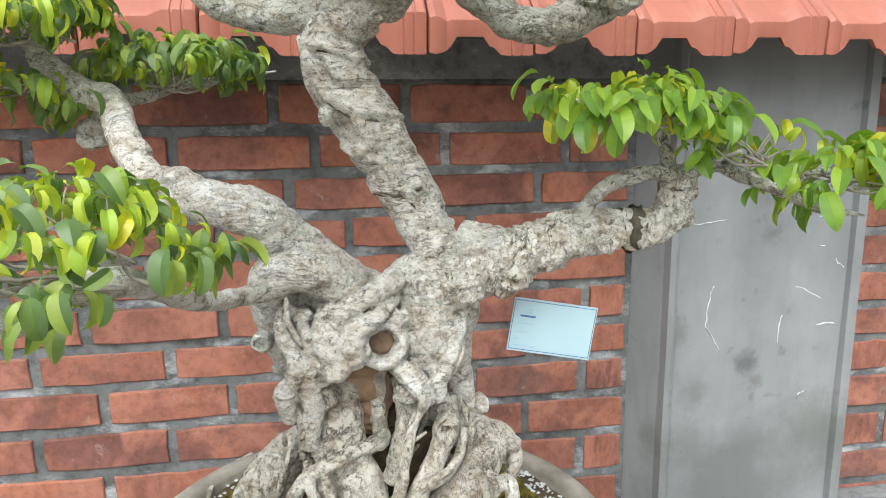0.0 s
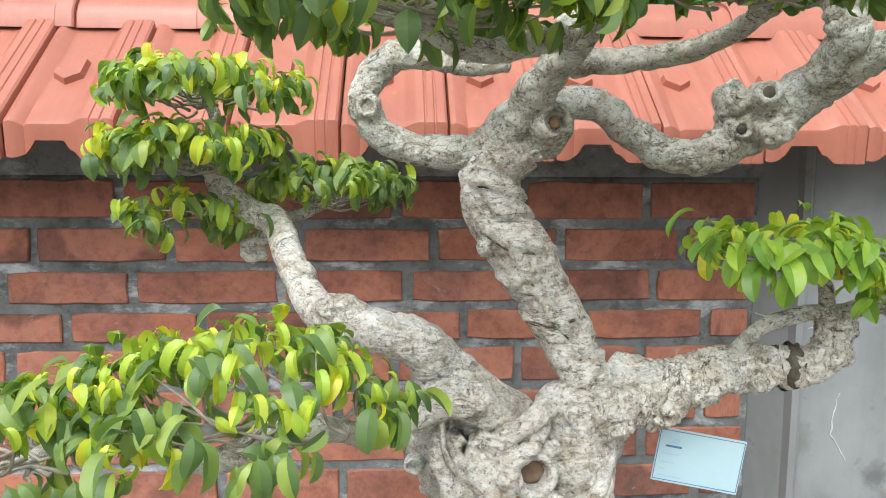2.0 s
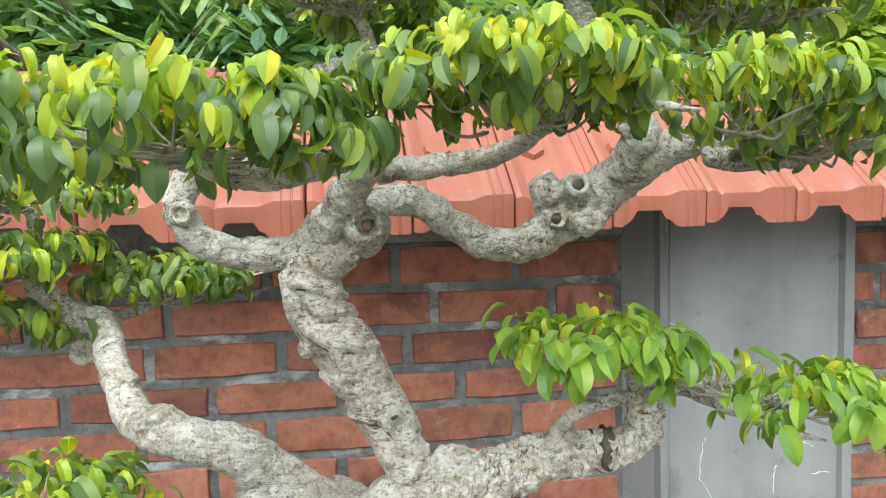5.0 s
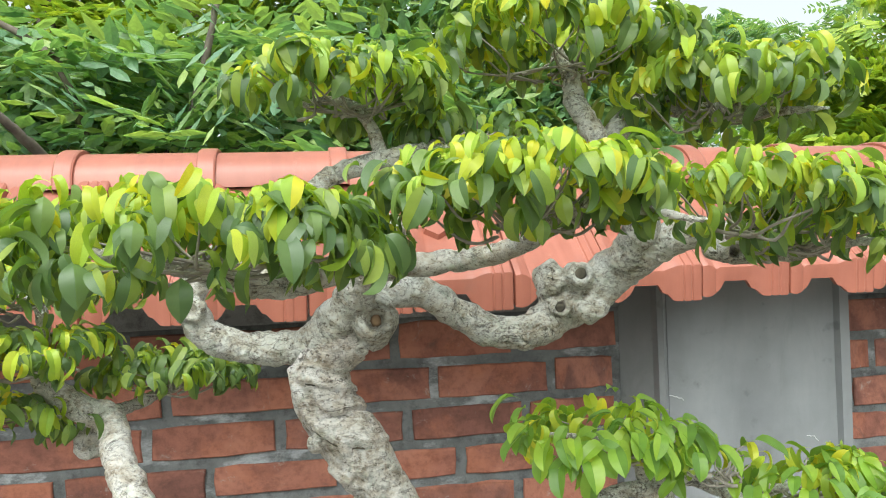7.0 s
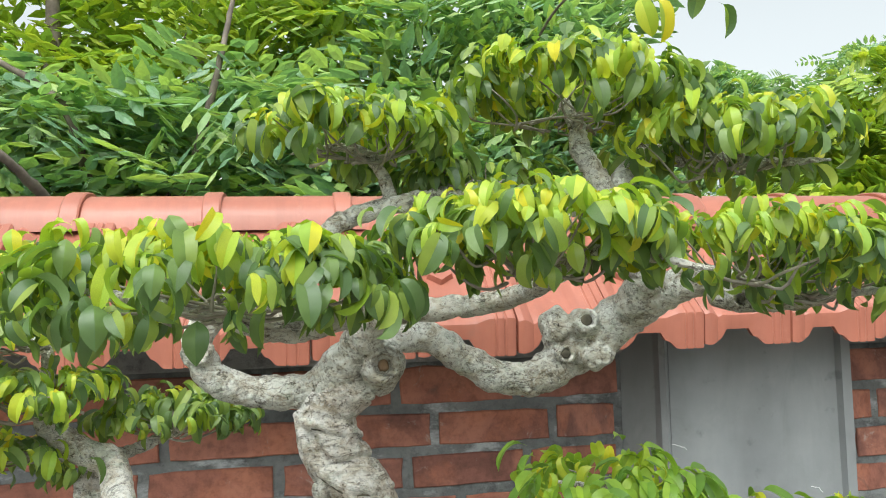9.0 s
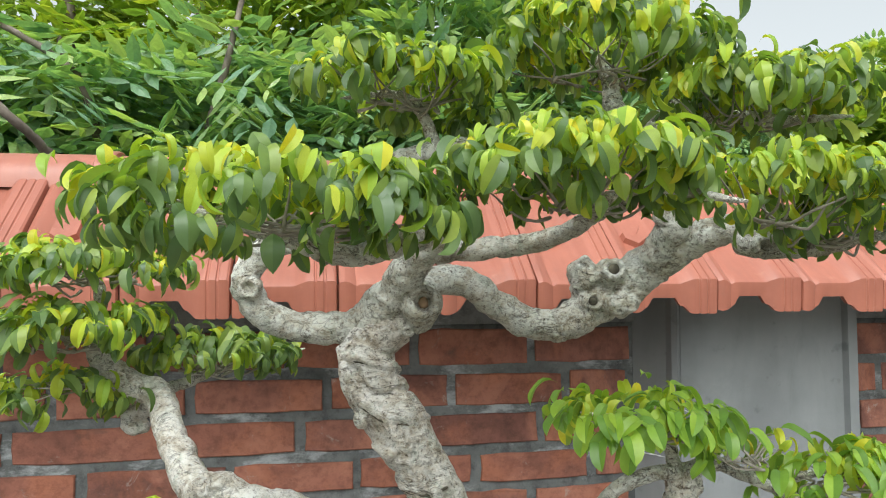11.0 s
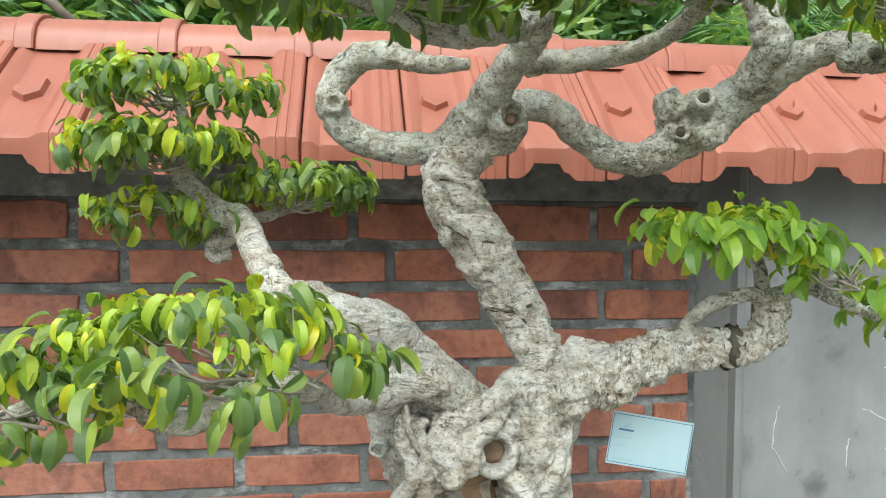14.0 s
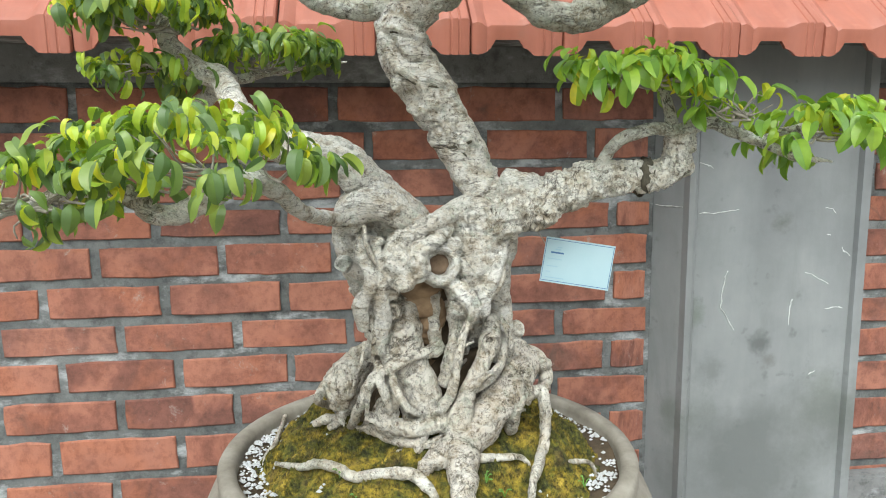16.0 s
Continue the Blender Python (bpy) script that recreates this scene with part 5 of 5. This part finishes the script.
for i in range(14):
    w = -math.pi * (0.02 + 0.96 * (i + rnd.random()) / 14)
    top, mid, end = rnd.uniform(0.046, 0.058), rnd.uniform(0.046, 0.066), rnd.uniform(0.075, 0.115)
    sway = rnd.gauss(0, 0.16)
    if abs(math.cos(w)) < 0.45:
        continue
    x, y, z = -0.155 + mid * 1.1 * math.cos(w + sway), 0.872 + mid * 0.9 * math.sin(w + sway), rnd.uniform(1.15, 1.19)
    ex, ey = -0.155 + end * math.cos(w + sway * 2), 0.875 + end * 0.75 * math.sin(w + sway * 2)
    r = rnd.choice((0.0025, 0.003, 0.004, 0.006, 0.008))
    bm = bmesh.new()
    tube(bm, [(-0.158 + top * 1.15 * math.cos(w), 0.850 + top * math.sin(w), rnd.uniform(1.24, 1.29), r * 0.9), (-0.157 + 0.5 * (top + mid) * 1.1 * math.cos(w - sway), 0.858 + 0.47 * (top + mid) * math.sin(w - sway), 1.215, r),
              (x, y, z, r * 1.05), (ex, ey, soil_height(ex, ey) + r * 0.8, r * 1.1), (ex * 1.0 + 0.02 * math.cos(w), ey + 0.02 * math.sin(w), soil_height(ex, ey) - r, r * 0.6)], 14, 0.003, 0.3, 0.1, 60 + i, crook=0.8)
    part("root", bm, ROOT, tree)
for i, (r, row) in enumerate(STRINGS_UPPER + STRINGS_LOWER):
    bm = bmesh.new()
    tube(bm, [(*p, r * (0.8 if k in (0, len(row) - 1) else 1.0)) for k, p in enumerate(row)], 10, 0.0022, 0.2, 0.1, 90 + i * 1.7, crook=0.5)
    part("root", bm, ROOT, tree, "thin aerial root strand")
bm = bmesh.new()
blob(bm, (-0.148, 0.785, 1.309), (0.0130, 0.003, 0.0130), 0.1, 1.0, 2)
part("cut_or_hollow_face", bm, WOUND, trunk, "brown dead wood of a cut stub")
# Brown disc at the stub mouth; its dark tone stands in for depth.
bm = bmesh.new()
blob(bm, (-0.1715, 0.7600, 1.3078), (0.0066, 0.004, 0.0072), 0.2, 2.0, 2)
part("cut_or_hollow_face", bm, WOUND, trunk, "dark disc in place of the hollow of a smaller cut stub")
# Discs over the filled knot holes, with the hollows' shade in their colour.
bm = bmesh.new()
blob(bm, (0.0865, 0.8555, 1.6495), (0.0068, 0.0035, 0.0068), 0.2, 1.0, 2)
part("cut_or_hollow_face", bm, SCAR_AND_SHADE, knotted_limb, "dark disc painted as the shaded hollow of a dead stub")
bm = bmesh.new()
blob(bm, (0.0665, 0.8670, 1.6155), (0.0052, 0.0035, 0.0052), 0.2, 3.0, 2)
part("cut_or_hollow_face", bm, SCAR_AND_SHADE, knotted_limb, "small dark disc painted as the shaded hollow of a dead stub")


# ---------------------------------------------------------------- bonsai: leaves
def leaf_shape(curl, width, fold, twist):
    """Vertices and faces of a fig leaf one unit long: along x, curling down, folded along the midrib, with a pointed tip."""
    st = [(0.0, 0.03), (0.07, 0.04), (0.14, 0.07), (0.20, 0.40), (0.29, 0.74), (0.40, 0.94), (0.52, 1.0), (0.64, 0.95), (0.75, 0.80), (0.85, 0.56), (0.93, 0.28), (0.97, 0.10), (1.0, 0.0)]
    verts, faces = [], []
    x = z = 0.0
    last, n = 0.0, len(st)
    ang = 0.0
    for s, w in st:
        ang = -curl * (1.0 - (1.0 - s) ** 1.7)
        x += math.cos(ang) * (s - last)
        z += math.sin(ang) * (s - last)
        last = s
        h = width * w * 0.5
        nx, nz = -math.sin(ang), math.cos(ang)
        t = twist * s
        for side in (-1, 0, 1):
            lift = abs(side) * fold * h * (1 + 0.35 * math.sin(9 * s))
            verts.append((x + nx * lift, side * h * math.cos(t), z + nz * lift + side * h * math.sin(t)))
    for i in range(n - 1):
        a, b = 3 * i, 3 * i + 3
        faces += [(a, b, b + 1, a + 1), (a + 1, b + 1, b + 2, a + 2)]
    return np.array(verts), faces


SHAPES = [leaf_shape(c, w, f, t) for c, w, f, t in ((2.1, 0.40, 0.45, 0.20), (2.5, 0.38, -0.40, -0.25), (2.9, 0.37, 0.50, 0.30), (1.9, 0.42, 0.40, -0.20), (3.3, 0.31, 0.60, 0.25), (2.3, 0.43, -0.30, 0.15), (3.6, 0.29, 0.45, -0.30), (2.7, 0.34, 0.60, -0.20), (1.6, 0.40, 0.45, 0.15))]


def crease(me):
    """A sharp fold along the midrib of every leaf."""
    ends = np.empty(2 * len(me.edges), dtype=np.int32)
    me.edges.foreach_get("vertices", ends)
    me.edges.foreach_set("use_edge_sharp", ((ends[0::2] % 3 == 1) & (ends[1::2] % 3 == 1)).tolist())


LEAF_MESH = {}
for tone, material in (("mature", LEAF), ("young", YOUNG)):
    for i, (v, f) in enumerate(SHAPES):
        me = bpy.data.meshes.new("leaf")
        me.from_pydata(v.tolist(), [], f)
        me.materials.append(material)
        me.polygons.foreach_set("use_smooth", [True] * len(me.polygons))
        crease(me)
        LEAF_MESH[tone, i] = me


def turn(azimuth, pitch, roll):
    return np.array((Matrix.Rotation(azimuth, 3, "Z") @ Matrix.Rotation(-pitch, 3, "Y") @ Matrix.Rotation(roll, 3, "X")))


SINGLE = []


def pad(c, r, count, size, young, seed, single=0, label="", low=0.17, hub=None, loose=1.0):
    """A flat cloud of leaves: count drooping leaves over the upper side of an ellipsoid, on twigs that fan out from hub."""
    rnd = random.Random(seed)
    count, size = int(count * 1.3), size * 1.12
    verts, faces, mats = [], [], []
    tufts = []
    for i in range(max(12, count // 6)):
        w, q = rnd.uniform(0, 2 * math.pi), rnd.random() ** 0.42
        top = max(0.0, 1 - q ** 3) ** 0.6
        bump = 0.75 + 0.35 * noise.noise(Vector((c[0] * 9 + q * math.cos(w) * 2.2, q * math.sin(w) * 2.2, seed)))
        z = top * bump if rnd.random() > low else top * rnd.uniform(-0.5, 0.6)
        tufts.append((c[0] + r[0] * q * math.cos(w), c[1] + r[1] * q * math.sin(w), c[2] + r[2] * z, w, q))
    made = 0
    for i in range(count):
        x, y, z, w, q = rnd.choice(tufts)
        s = size * rnd.uniform(0.62, 1.15)
        x += rnd.gauss(0, size * 0.28)
        y += rnd.gauss(0, size * 0.28)
        z += rnd.gauss(0, size * 0.16)
        inner = (z - c[2]) / r[2] < 0.25
        az = w + rnd.gauss(0, 1.0 if q > 0.5 else 2.0)
        pitch = rnd.uniform(0.45, 1.25) * loose if not inner else rnd.uniform(-0.1, 0.8) * loose
        is_young = rnd.random() < young * min(2.0, max(0.15, 2.2 * (z - c[2]) / r[2] + 0.2))
        k = rnd.choice((1, 2, 4, 6, 7)) if is_young else rnd.choice((0, 0, 1, 2, 3, 5, 5, 7) if loose == 1.0 else (0, 3, 3, 8, 8))
        rot = turn(az, pitch, rnd.gauss(0, 0.38))
        if made < single and y < c[1] + r[1] * 0.15:
            SINGLE.append((x, y, z, s, rot, "young" if is_young else "mature", k))
            made += 1
            continue
        v, f = SHAPES[k]
        b = len(verts)
        verts += ((v * s) @ rot.T + np.array((x, y, z))).tolist()
        faces += [tuple(b + j for j in q4) for q4 in f]
        mats += [1 if is_young else 0] * len(f)
    me = bpy.data.meshes.new("foliage")
    me.from_pydata(verts, [], faces)
    ob = place("foliage", me, [FRESH if loose < 1.0 else LEAF, YOUNG], tree, label, True)
    crease(me)
    me.polygons.foreach_set("material_index", mats)
    tagged(ob, kind="stuff")
    if hub:
        bm = bmesh.new()
        for i, (x, y, z, w, q) in enumerate(tufts):
            if i > 17:
                break
            h = Vector(hub) + Vector((rnd.gauss(0, r[0] * 0.22), rnd.gauss(0, 0.010), rnd.gauss(0, 0.003)))
            e = Vector((x, y, z - size * 0.1))
            mid = h.lerp(e, 0.5) + Vector((rnd.gauss(0, 0.006), rnd.gauss(0, 0.006), -0.3 * (e.z - h.z) + rnd.uniform(-0.004, 0.004)))
            tube(bm, [(*h.lerp(mid, 0.15), 0.0016), (*(h.lerp(mid, 0.6) + Vector((rnd.gauss(0, 0.005), rnd.gauss(0, 0.005), rnd.gauss(0, 0.004)))), 0.0013), (*mid, 0.0011), (*(mid.lerp(e, 0.55) + Vector((rnd.gauss(0, 0.004), rnd.gauss(0, 0.004), rnd.gauss(0, 0.003)))), 0.0008), (*e, 0.0005)], 5, 0.006, 0.3, 0.2, i)
        tagged(part("twig_fan", bm, TWIG, tree, "thin brown twigs"), kind="stuff")


pad((-0.262, 0.622, 1.687), (0.124, 0.072, 0.042), 640, 0.0285, 0.42, 11, 150, low=0.28, hub=(-0.235, 0.63, 1.670))
pad((-0.045, 0.615, 1.717), (0.090, 0.068, 0.035), 520, 0.0270, 0.42, 12, 150, low=0.10, hub=(-0.02, 0.66, 1.692))
pad((0.130, 0.630, 1.707), (0.105, 0.062, 0.032), 420, 0.0265, 0.45, 13, low=0.07, hub=(0.17, 0.66, 1.68))
pad((0.232, 0.665, 1.680), (0.074, 0.055, 0.032), 190, 0.0265, 0.45, 27, low=0.12, hub=(0.22, 0.70, 1.668))
pad((-0.158, 0.780, 1.812), (0.092, 0.072, 0.044), 330, 0.0310, 0.40, 14, low=0.06, hub=(-0.15, 0.80, 1.80))
pad((0.062, 0.800, 1.866), (0.118, 0.085, 0.048), 520, 0.0310, 0.42, 15, low=0.06, hub=(0.06, 0.82, 1.842))
pad((0.212, 0.760, 1.812), (0.108, 0.080, 0.042), 400, 0.0320, 0.42, 16, low=0.08, hub=(0.21, 0.77, 1.79))
pad((-0.030, 0.820, 1.788), (0.065, 0.050, 0.022), 140, 0.0270, 0.10, 17, hub=(-0.03, 0.80, 1.775))
pad((-0.455, 0.910, 1.648), (0.092, 0.066, 0.038), 270, 0.0290, 0.30, 18, low=0.08, hub=(-0.45, 0.92, 1.637))
pad((-0.470, 0.900, 1.588), (0.088, 0.062, 0.034), 250, 0.0290, 0.30, 19, low=0.08, hub=(-0.45, 0.91, 1.572))
pad((-0.490, 0.940, 1.522), (0.060, 0.050, 0.026), 130, 0.0290, 0.26, 20, low=0.08, hub=(-0.45, 0.93, 1.53))
pad((-0.340, 0.990, 1.552), (0.078, 0.058, 0.032), 260, 0.0285, 0.16, 21, low=0.08, hub=(-0.34, 0.99, 1.535))
pad((-0.372, 0.632, 1.424), (0.106, 0.078, 0.056), 330, 0.0275, 0.30, 22, hub=(-0.34, 0.63, 1.412), low=0.30)
pad((-0.508, 0.612, 1.396), (0.080, 0.070, 0.054), 230, 0.0275, 0.30, 23, hub=(-0.48, 0.62, 1.395), low=0.30)
pad((0.052, 0.755, 1.506), (0.086, 0.050, 0.034), 125, 0.0340, 0.30, 24, hub=(0.06, 0.715, 1.50), loose=0.7)
pad((0.172, 0.745, 1.478), (0.046, 0.040, 0.022), 26, 0.0330, 0.30, 25, hub=(0.17, 0.735, 1.465), loose=0.7)
pad((0.262, 0.735, 1.447), (0.062, 0.050, 0.042), 110, 0.0340, 0.30, 26, hub=(0.24, 0.73, 1.445), loose=0.7)

for x, y, z, s, rot, tone, k in SINGLE:
    ob = new("leaf", LEAF_MESH[tone, k])
    ob.parent = tree
    ob.matrix_parent_inverse = Matrix.Translation(-tree.location)
    ob.matrix_basis = Matrix.Translation((x, y, z)) @ Matrix(rot.tolist()).to_4x4() @ Matrix.Scale(s, 4)
    ob.rotation_mode = "QUATERNION"


# ---------------------------------------------------------------- card
def card():
    whole = ob = thing("name_card", "small pale blue printed card with dark border by the branch", "card", (0.022, 0.828, 1.30))
    m = Matrix.Translation((0.0235, 0.829, 1.2965)) @ Matrix.Rotation(radians(9.0), 4, "Y") @ Matrix.Rotation(radians(-8), 4, "Z") @ Matrix.Diagonal((0.95, 1, 0.98, 1))

    def plate(name, x0, x1, z0, z1, y, material, label="", t=0.0006):
        bm = bmesh.new()
        box(bm, x0, x1, y, y + t, z0, z1)
        bm.transform(m)
        return part(name, bm, material, ob, label, smooth=False)

    ob = plate("sheet", -0.0435, 0.0435, -0.0275, 0.0275, 0.0, CARD)
    for a in ((-0.0425, 0.0425, 0.0250, 0.0256), (-0.0425, 0.0425, -0.0256, -0.0250), (-0.0425, -0.0419, -0.025, 0.025), (0.0419, 0.0425, -0.025, 0.025)):
        plate("border_line", *a, -0.0005, INK, t=0.0004)
    plate("emblem_bar", -0.035, -0.019, 0.0085, 0.0105, -0.0005, INK, "dark blue emblem", t=0.0004)
    plate("emblem_bar", -0.030, -0.023, 0.0125, 0.0145, -0.0005, FADED, "pale blue emblem", t=0.0004)
    plate("emblem_bar", -0.028, -0.022, 0.0155, 0.0170, -0.0005, FADED, "pale blue emblem", t=0.0004)
    for z, w in ((0.001, 0.018), (-0.008, 0.014), (-0.015, 0.006), (-0.022, 0.024)):
        plate("print_line", -0.038, -0.038 + w, z, z + 0.0014, -0.0005, FADED, "faded unreadable print", t=0.0004)
    bm = bmesh.new()
    tube(bm, [(-0.010, 0.8400, 1.315, 0.0007), (-0.018, 0.8380, 1.328, 0.0007), (-0.027, 0.828, 1.340, 0.0007), (-0.034, 0.81, 1.352, 0.0007)], 6, 0.006, 0.0, 0.0)
    part("wire", bm, TWIG, whole, "thin wire")
    return whole


card()


# ---------------------------------------------------------------- garden behind the wall
def frond_cloud(centres, rnd, count, size, pairs, droop=0.5, slim=0.30):
    """Pinnate leaves: rows of leaflets on a bent stalk, scattered round the given places."""
    verts, faces = [], []
    for i in range(count):
        c, r = rnd.choice(centres)
        w, h = rnd.uniform(0, 6.283), rnd.uniform(-1, 1)
        q = math.sqrt(1 - h * h) * rnd.uniform(0.55, 1.0)
        base = np.array((c[0] + r * q * math.cos(w), c[1] + r * q * math.sin(w), c[2] + r * h * 0.8))
        rot = turn(rnd.uniform(0, 6.283), rnd.uniform(-0.7, 0.5), rnd.gauss(0, 0.5))
        s = size * rnd.uniform(0.7, 1.25)
        for p in range(pairs):
            t = (p + 0.7) / pairs
            x, z = t * s, -droop * t * t * s * 0.6
            ll = s * 0.46 * math.sin(math.pi * (0.22 + 0.66 * t))
            for side in (-1, 1):
                a = rnd.gauss(0.25, 0.12)
                dx, dy = math.sin(a) * ll, math.cos(a) * ll * side
                hw = ll * slim * 0.5
                tip, sag = (x + dx, dy, z - 0.06 * s * rnd.random()), 0.015 * s
                b = len(verts)
                loc = np.array([(x, 0, z), (x + dx * 0.28 - hw * 0.8, dy * 0.28, z - sag), (x + dx * 0.62 - hw * 0.75, dy * 0.62, z - sag), tip,
                                (x + dx * 0.62 + hw * 0.75, dy * 0.62, z - sag), (x + dx * 0.28 + hw * 0.8, dy * 0.28, z - sag), (x + dx * 0.45, dy * 0.45, z + sag)])
                verts += (loc @ rot.T + base).tolist()
                faces += [(b, b + 1, b + 2, b + 6), (b + 2, b + 3, b + 6), (b + 3, b + 4, b + 6), (b + 4, b + 5, b, b + 6)]
    return verts, faces


def garden_tree(label, foot, height, crowns, count, size, pairs, material, seed, lean=0.0, slim=0.30, sides=7, bare=()):
    rnd = random.Random(seed)
    ob = thing("garden_tree", label, "tree", foot, "trees behind the wall")
    bm = bmesh.new()
    top = (foot[0] + lean, foot[1], height)
    tube(bm, [(*foot, 0.10), (foot[0] + lean * 0.3, foot[1], height * 0.35, 0.085), (foot[0] + lean * 0.7, foot[1] + 0.05, height * 0.7, 0.06), (*top, 0.03)], 12, 0.08, 0.15, 0.06, seed)
    part("trunk", bm, FAR_BARK, ob)
    for c, r in crowns:
        bm = bmesh.new()
        a = Vector((foot[0] + lean * 0.5, foot[1], min(height * 0.55, c[2] - 0.3)))
        e = Vector(c)
        mid = a.lerp(e, 0.5) + Vector((rnd.gauss(0, 0.12), rnd.gauss(0, 0.1), rnd.gauss(0.05, 0.1)))
        tube(bm, [(*a, 0.045), (*mid, 0.03), (*e, 0.012)], sides, 0.08, 0.15, 0.05, rnd.random() * 9)
        part("limb", bm, FAR_BARK, ob)
    for row in bare:
        bm = bmesh.new()
        tube(bm, row, 10, 0.03, 0.35, 0.15, rnd.random() * 9)
        part("limb", bm, FAR_BARK, ob, "bare brown limb")
    v, f = frond_cloud(crowns, rnd, count, size, pairs, slim=slim)
    me = bpy.data.meshes.new("crown")
    me.from_pydata(v, [], f)
    tagged(place("crown", me, material, ob), kind="stuff")
    return ob


garden_tree("leafy dark green garden tree behind the wall", (-1.5, 4.2, 0.0), 3.4, [((-2.3, 3.9, 2.4), 0.7), ((-1.5, 3.8, 2.2), 0.7), ((-0.8, 3.9, 2.3), 0.7), ((-0.2, 4.0, 2.3), 0.7), ((-3.0, 4.4, 2.6), 0.9), ((0.4, 4.1, 2.3), 0.6)], 1900, 0.34, 4, FAR_LEAF, 31, slim=0.46,
            bare=([(-0.51, 3.75, 3.32, 0.010), (-0.57, 3.75, 3.00, 0.013), (-0.65, 3.75, 2.64, 0.016), (-0.85, 3.95, 2.0, 0.03)],
                  [(-1.72, 3.5, 2.85, 0.012), (-1.35, 3.5, 2.64, 0.015), (-1.20, 3.5, 2.47, 0.018), (-1.15, 3.8, 2.0, 0.03)],
                  [(-1.75, 2.95, 2.50, 0.012), (-1.50, 2.95, 2.38, 0.014), (-1.27, 2.95, 2.22, 0.016), (-1.15, 3.4, 2.0, 0.022)]))
garden_tree("light green garden tree behind the wall", (-0.9, 5.0, 0.0), 3.8, [((-1.9, 4.7, 3.2), 0.8), ((-0.9, 4.7, 3.3), 0.8), ((-2.9, 4.9, 3.3), 0.8), ((-0.1, 4.7, 3.1), 0.7), ((-1.4, 4.6, 2.7), 0.6)], 1500, 0.34, 4, PALE_LEAF, 35, slim=0.46)
garden_tree("tall blue-green garden tree behind the wall", (1.0, 4.8, 0.0), 3.6, [((0.5, 4.5, 2.3), 0.6), ((1.1, 4.6, 2.3), 0.6), ((0.3, 4.6, 3.0), 0.7), ((1.0, 4.5, 3.1), 0.7), ((1.55, 4.6, 2.7), 0.55), ((1.7, 4.7, 2.1), 0.5), ((1.5, 4.6, 3.4), 0.45)], 1500, 0.38, 4, FAR_LEAF, 32, slim=0.42)
garden_tree("bright yellow-green garden tree behind the wall", (3.3, 4.2, 0.0), 2.9, [((2.9, 4.0, 2.3), 0.42), ((3.3, 4.0, 2.7), 0.5), ((2.6, 4.3, 1.95), 0.42), ((2.3, 4.4, 1.8), 0.35), ((3.6, 4.2, 2.2), 0.5)], 620, 0.28, 7, PALE_LEAF, 33, slim=0.5)
garden_tree("distant hazy green tree", (6.5, 11.0, 0.0), 4.6, [((5.4, 11.0, 4.0), 0.8), ((6.6, 11.0, 4.6), 0.8), ((8.0, 11.5, 4.4), 1.1), ((4.2, 11.0, 3.4), 0.9), ((9.6, 11.5, 5.0), 1.2), ((6.2, 11.0, 3.2), 1.0), ((8.0, 11.2, 3.0), 1.0)], 2200, 0.42, 6, FAR_LEAF, 34, slim=0.4)


def overhang():
    """Broad hanging leaves of a branch that reaches over the wall."""
    ob = thing("overhanging_branch", "thin branch with a few broad yellow-green leaves above the wall", "branch", (0.62, 2.2, 2.60))
    bm = bmesh.new()
    tube(bm, [(1.0, 4.5, 2.75, 0.012), (1.05, 3.6, 3.1, 0.007), (1.1, 2.6, 2.95, 0.005), (1.0, 2.2, 2.66, 0.005), (0.84, 2.2, 2.60, 0.003)], 10, 0.03, 0.15, 0.05, 2.0)
    part("stem", bm, FAR_BARK, ob)
    for x, y, z, az, p, size, tone in ((0.86, 2.2, 2.585, 5.2, -0.3, 0.17, "young"), (0.82, 2.2, 2.58, 4.4, -0.4, 0.15, "young"), (1.15, 2.3, 2.62, 0.1, 0.1, 0.14, "mature"), (1.05, 2.25, 2.66, 0.9, 0.4, 0.14, "mature")):
        leaf = new("leaf", LEAF_MESH[tone, 3])
        leaf.parent = ob
        leaf.matrix_parent_inverse = Matrix.Translation(-ob.location)
        leaf.matrix_basis = Matrix.Translation((x, y, z)) @ Matrix(turn(az, p, 0.3).tolist()).to_4x4() @ Matrix.Scale(size, 4)
    return ob


overhang()

bricks()
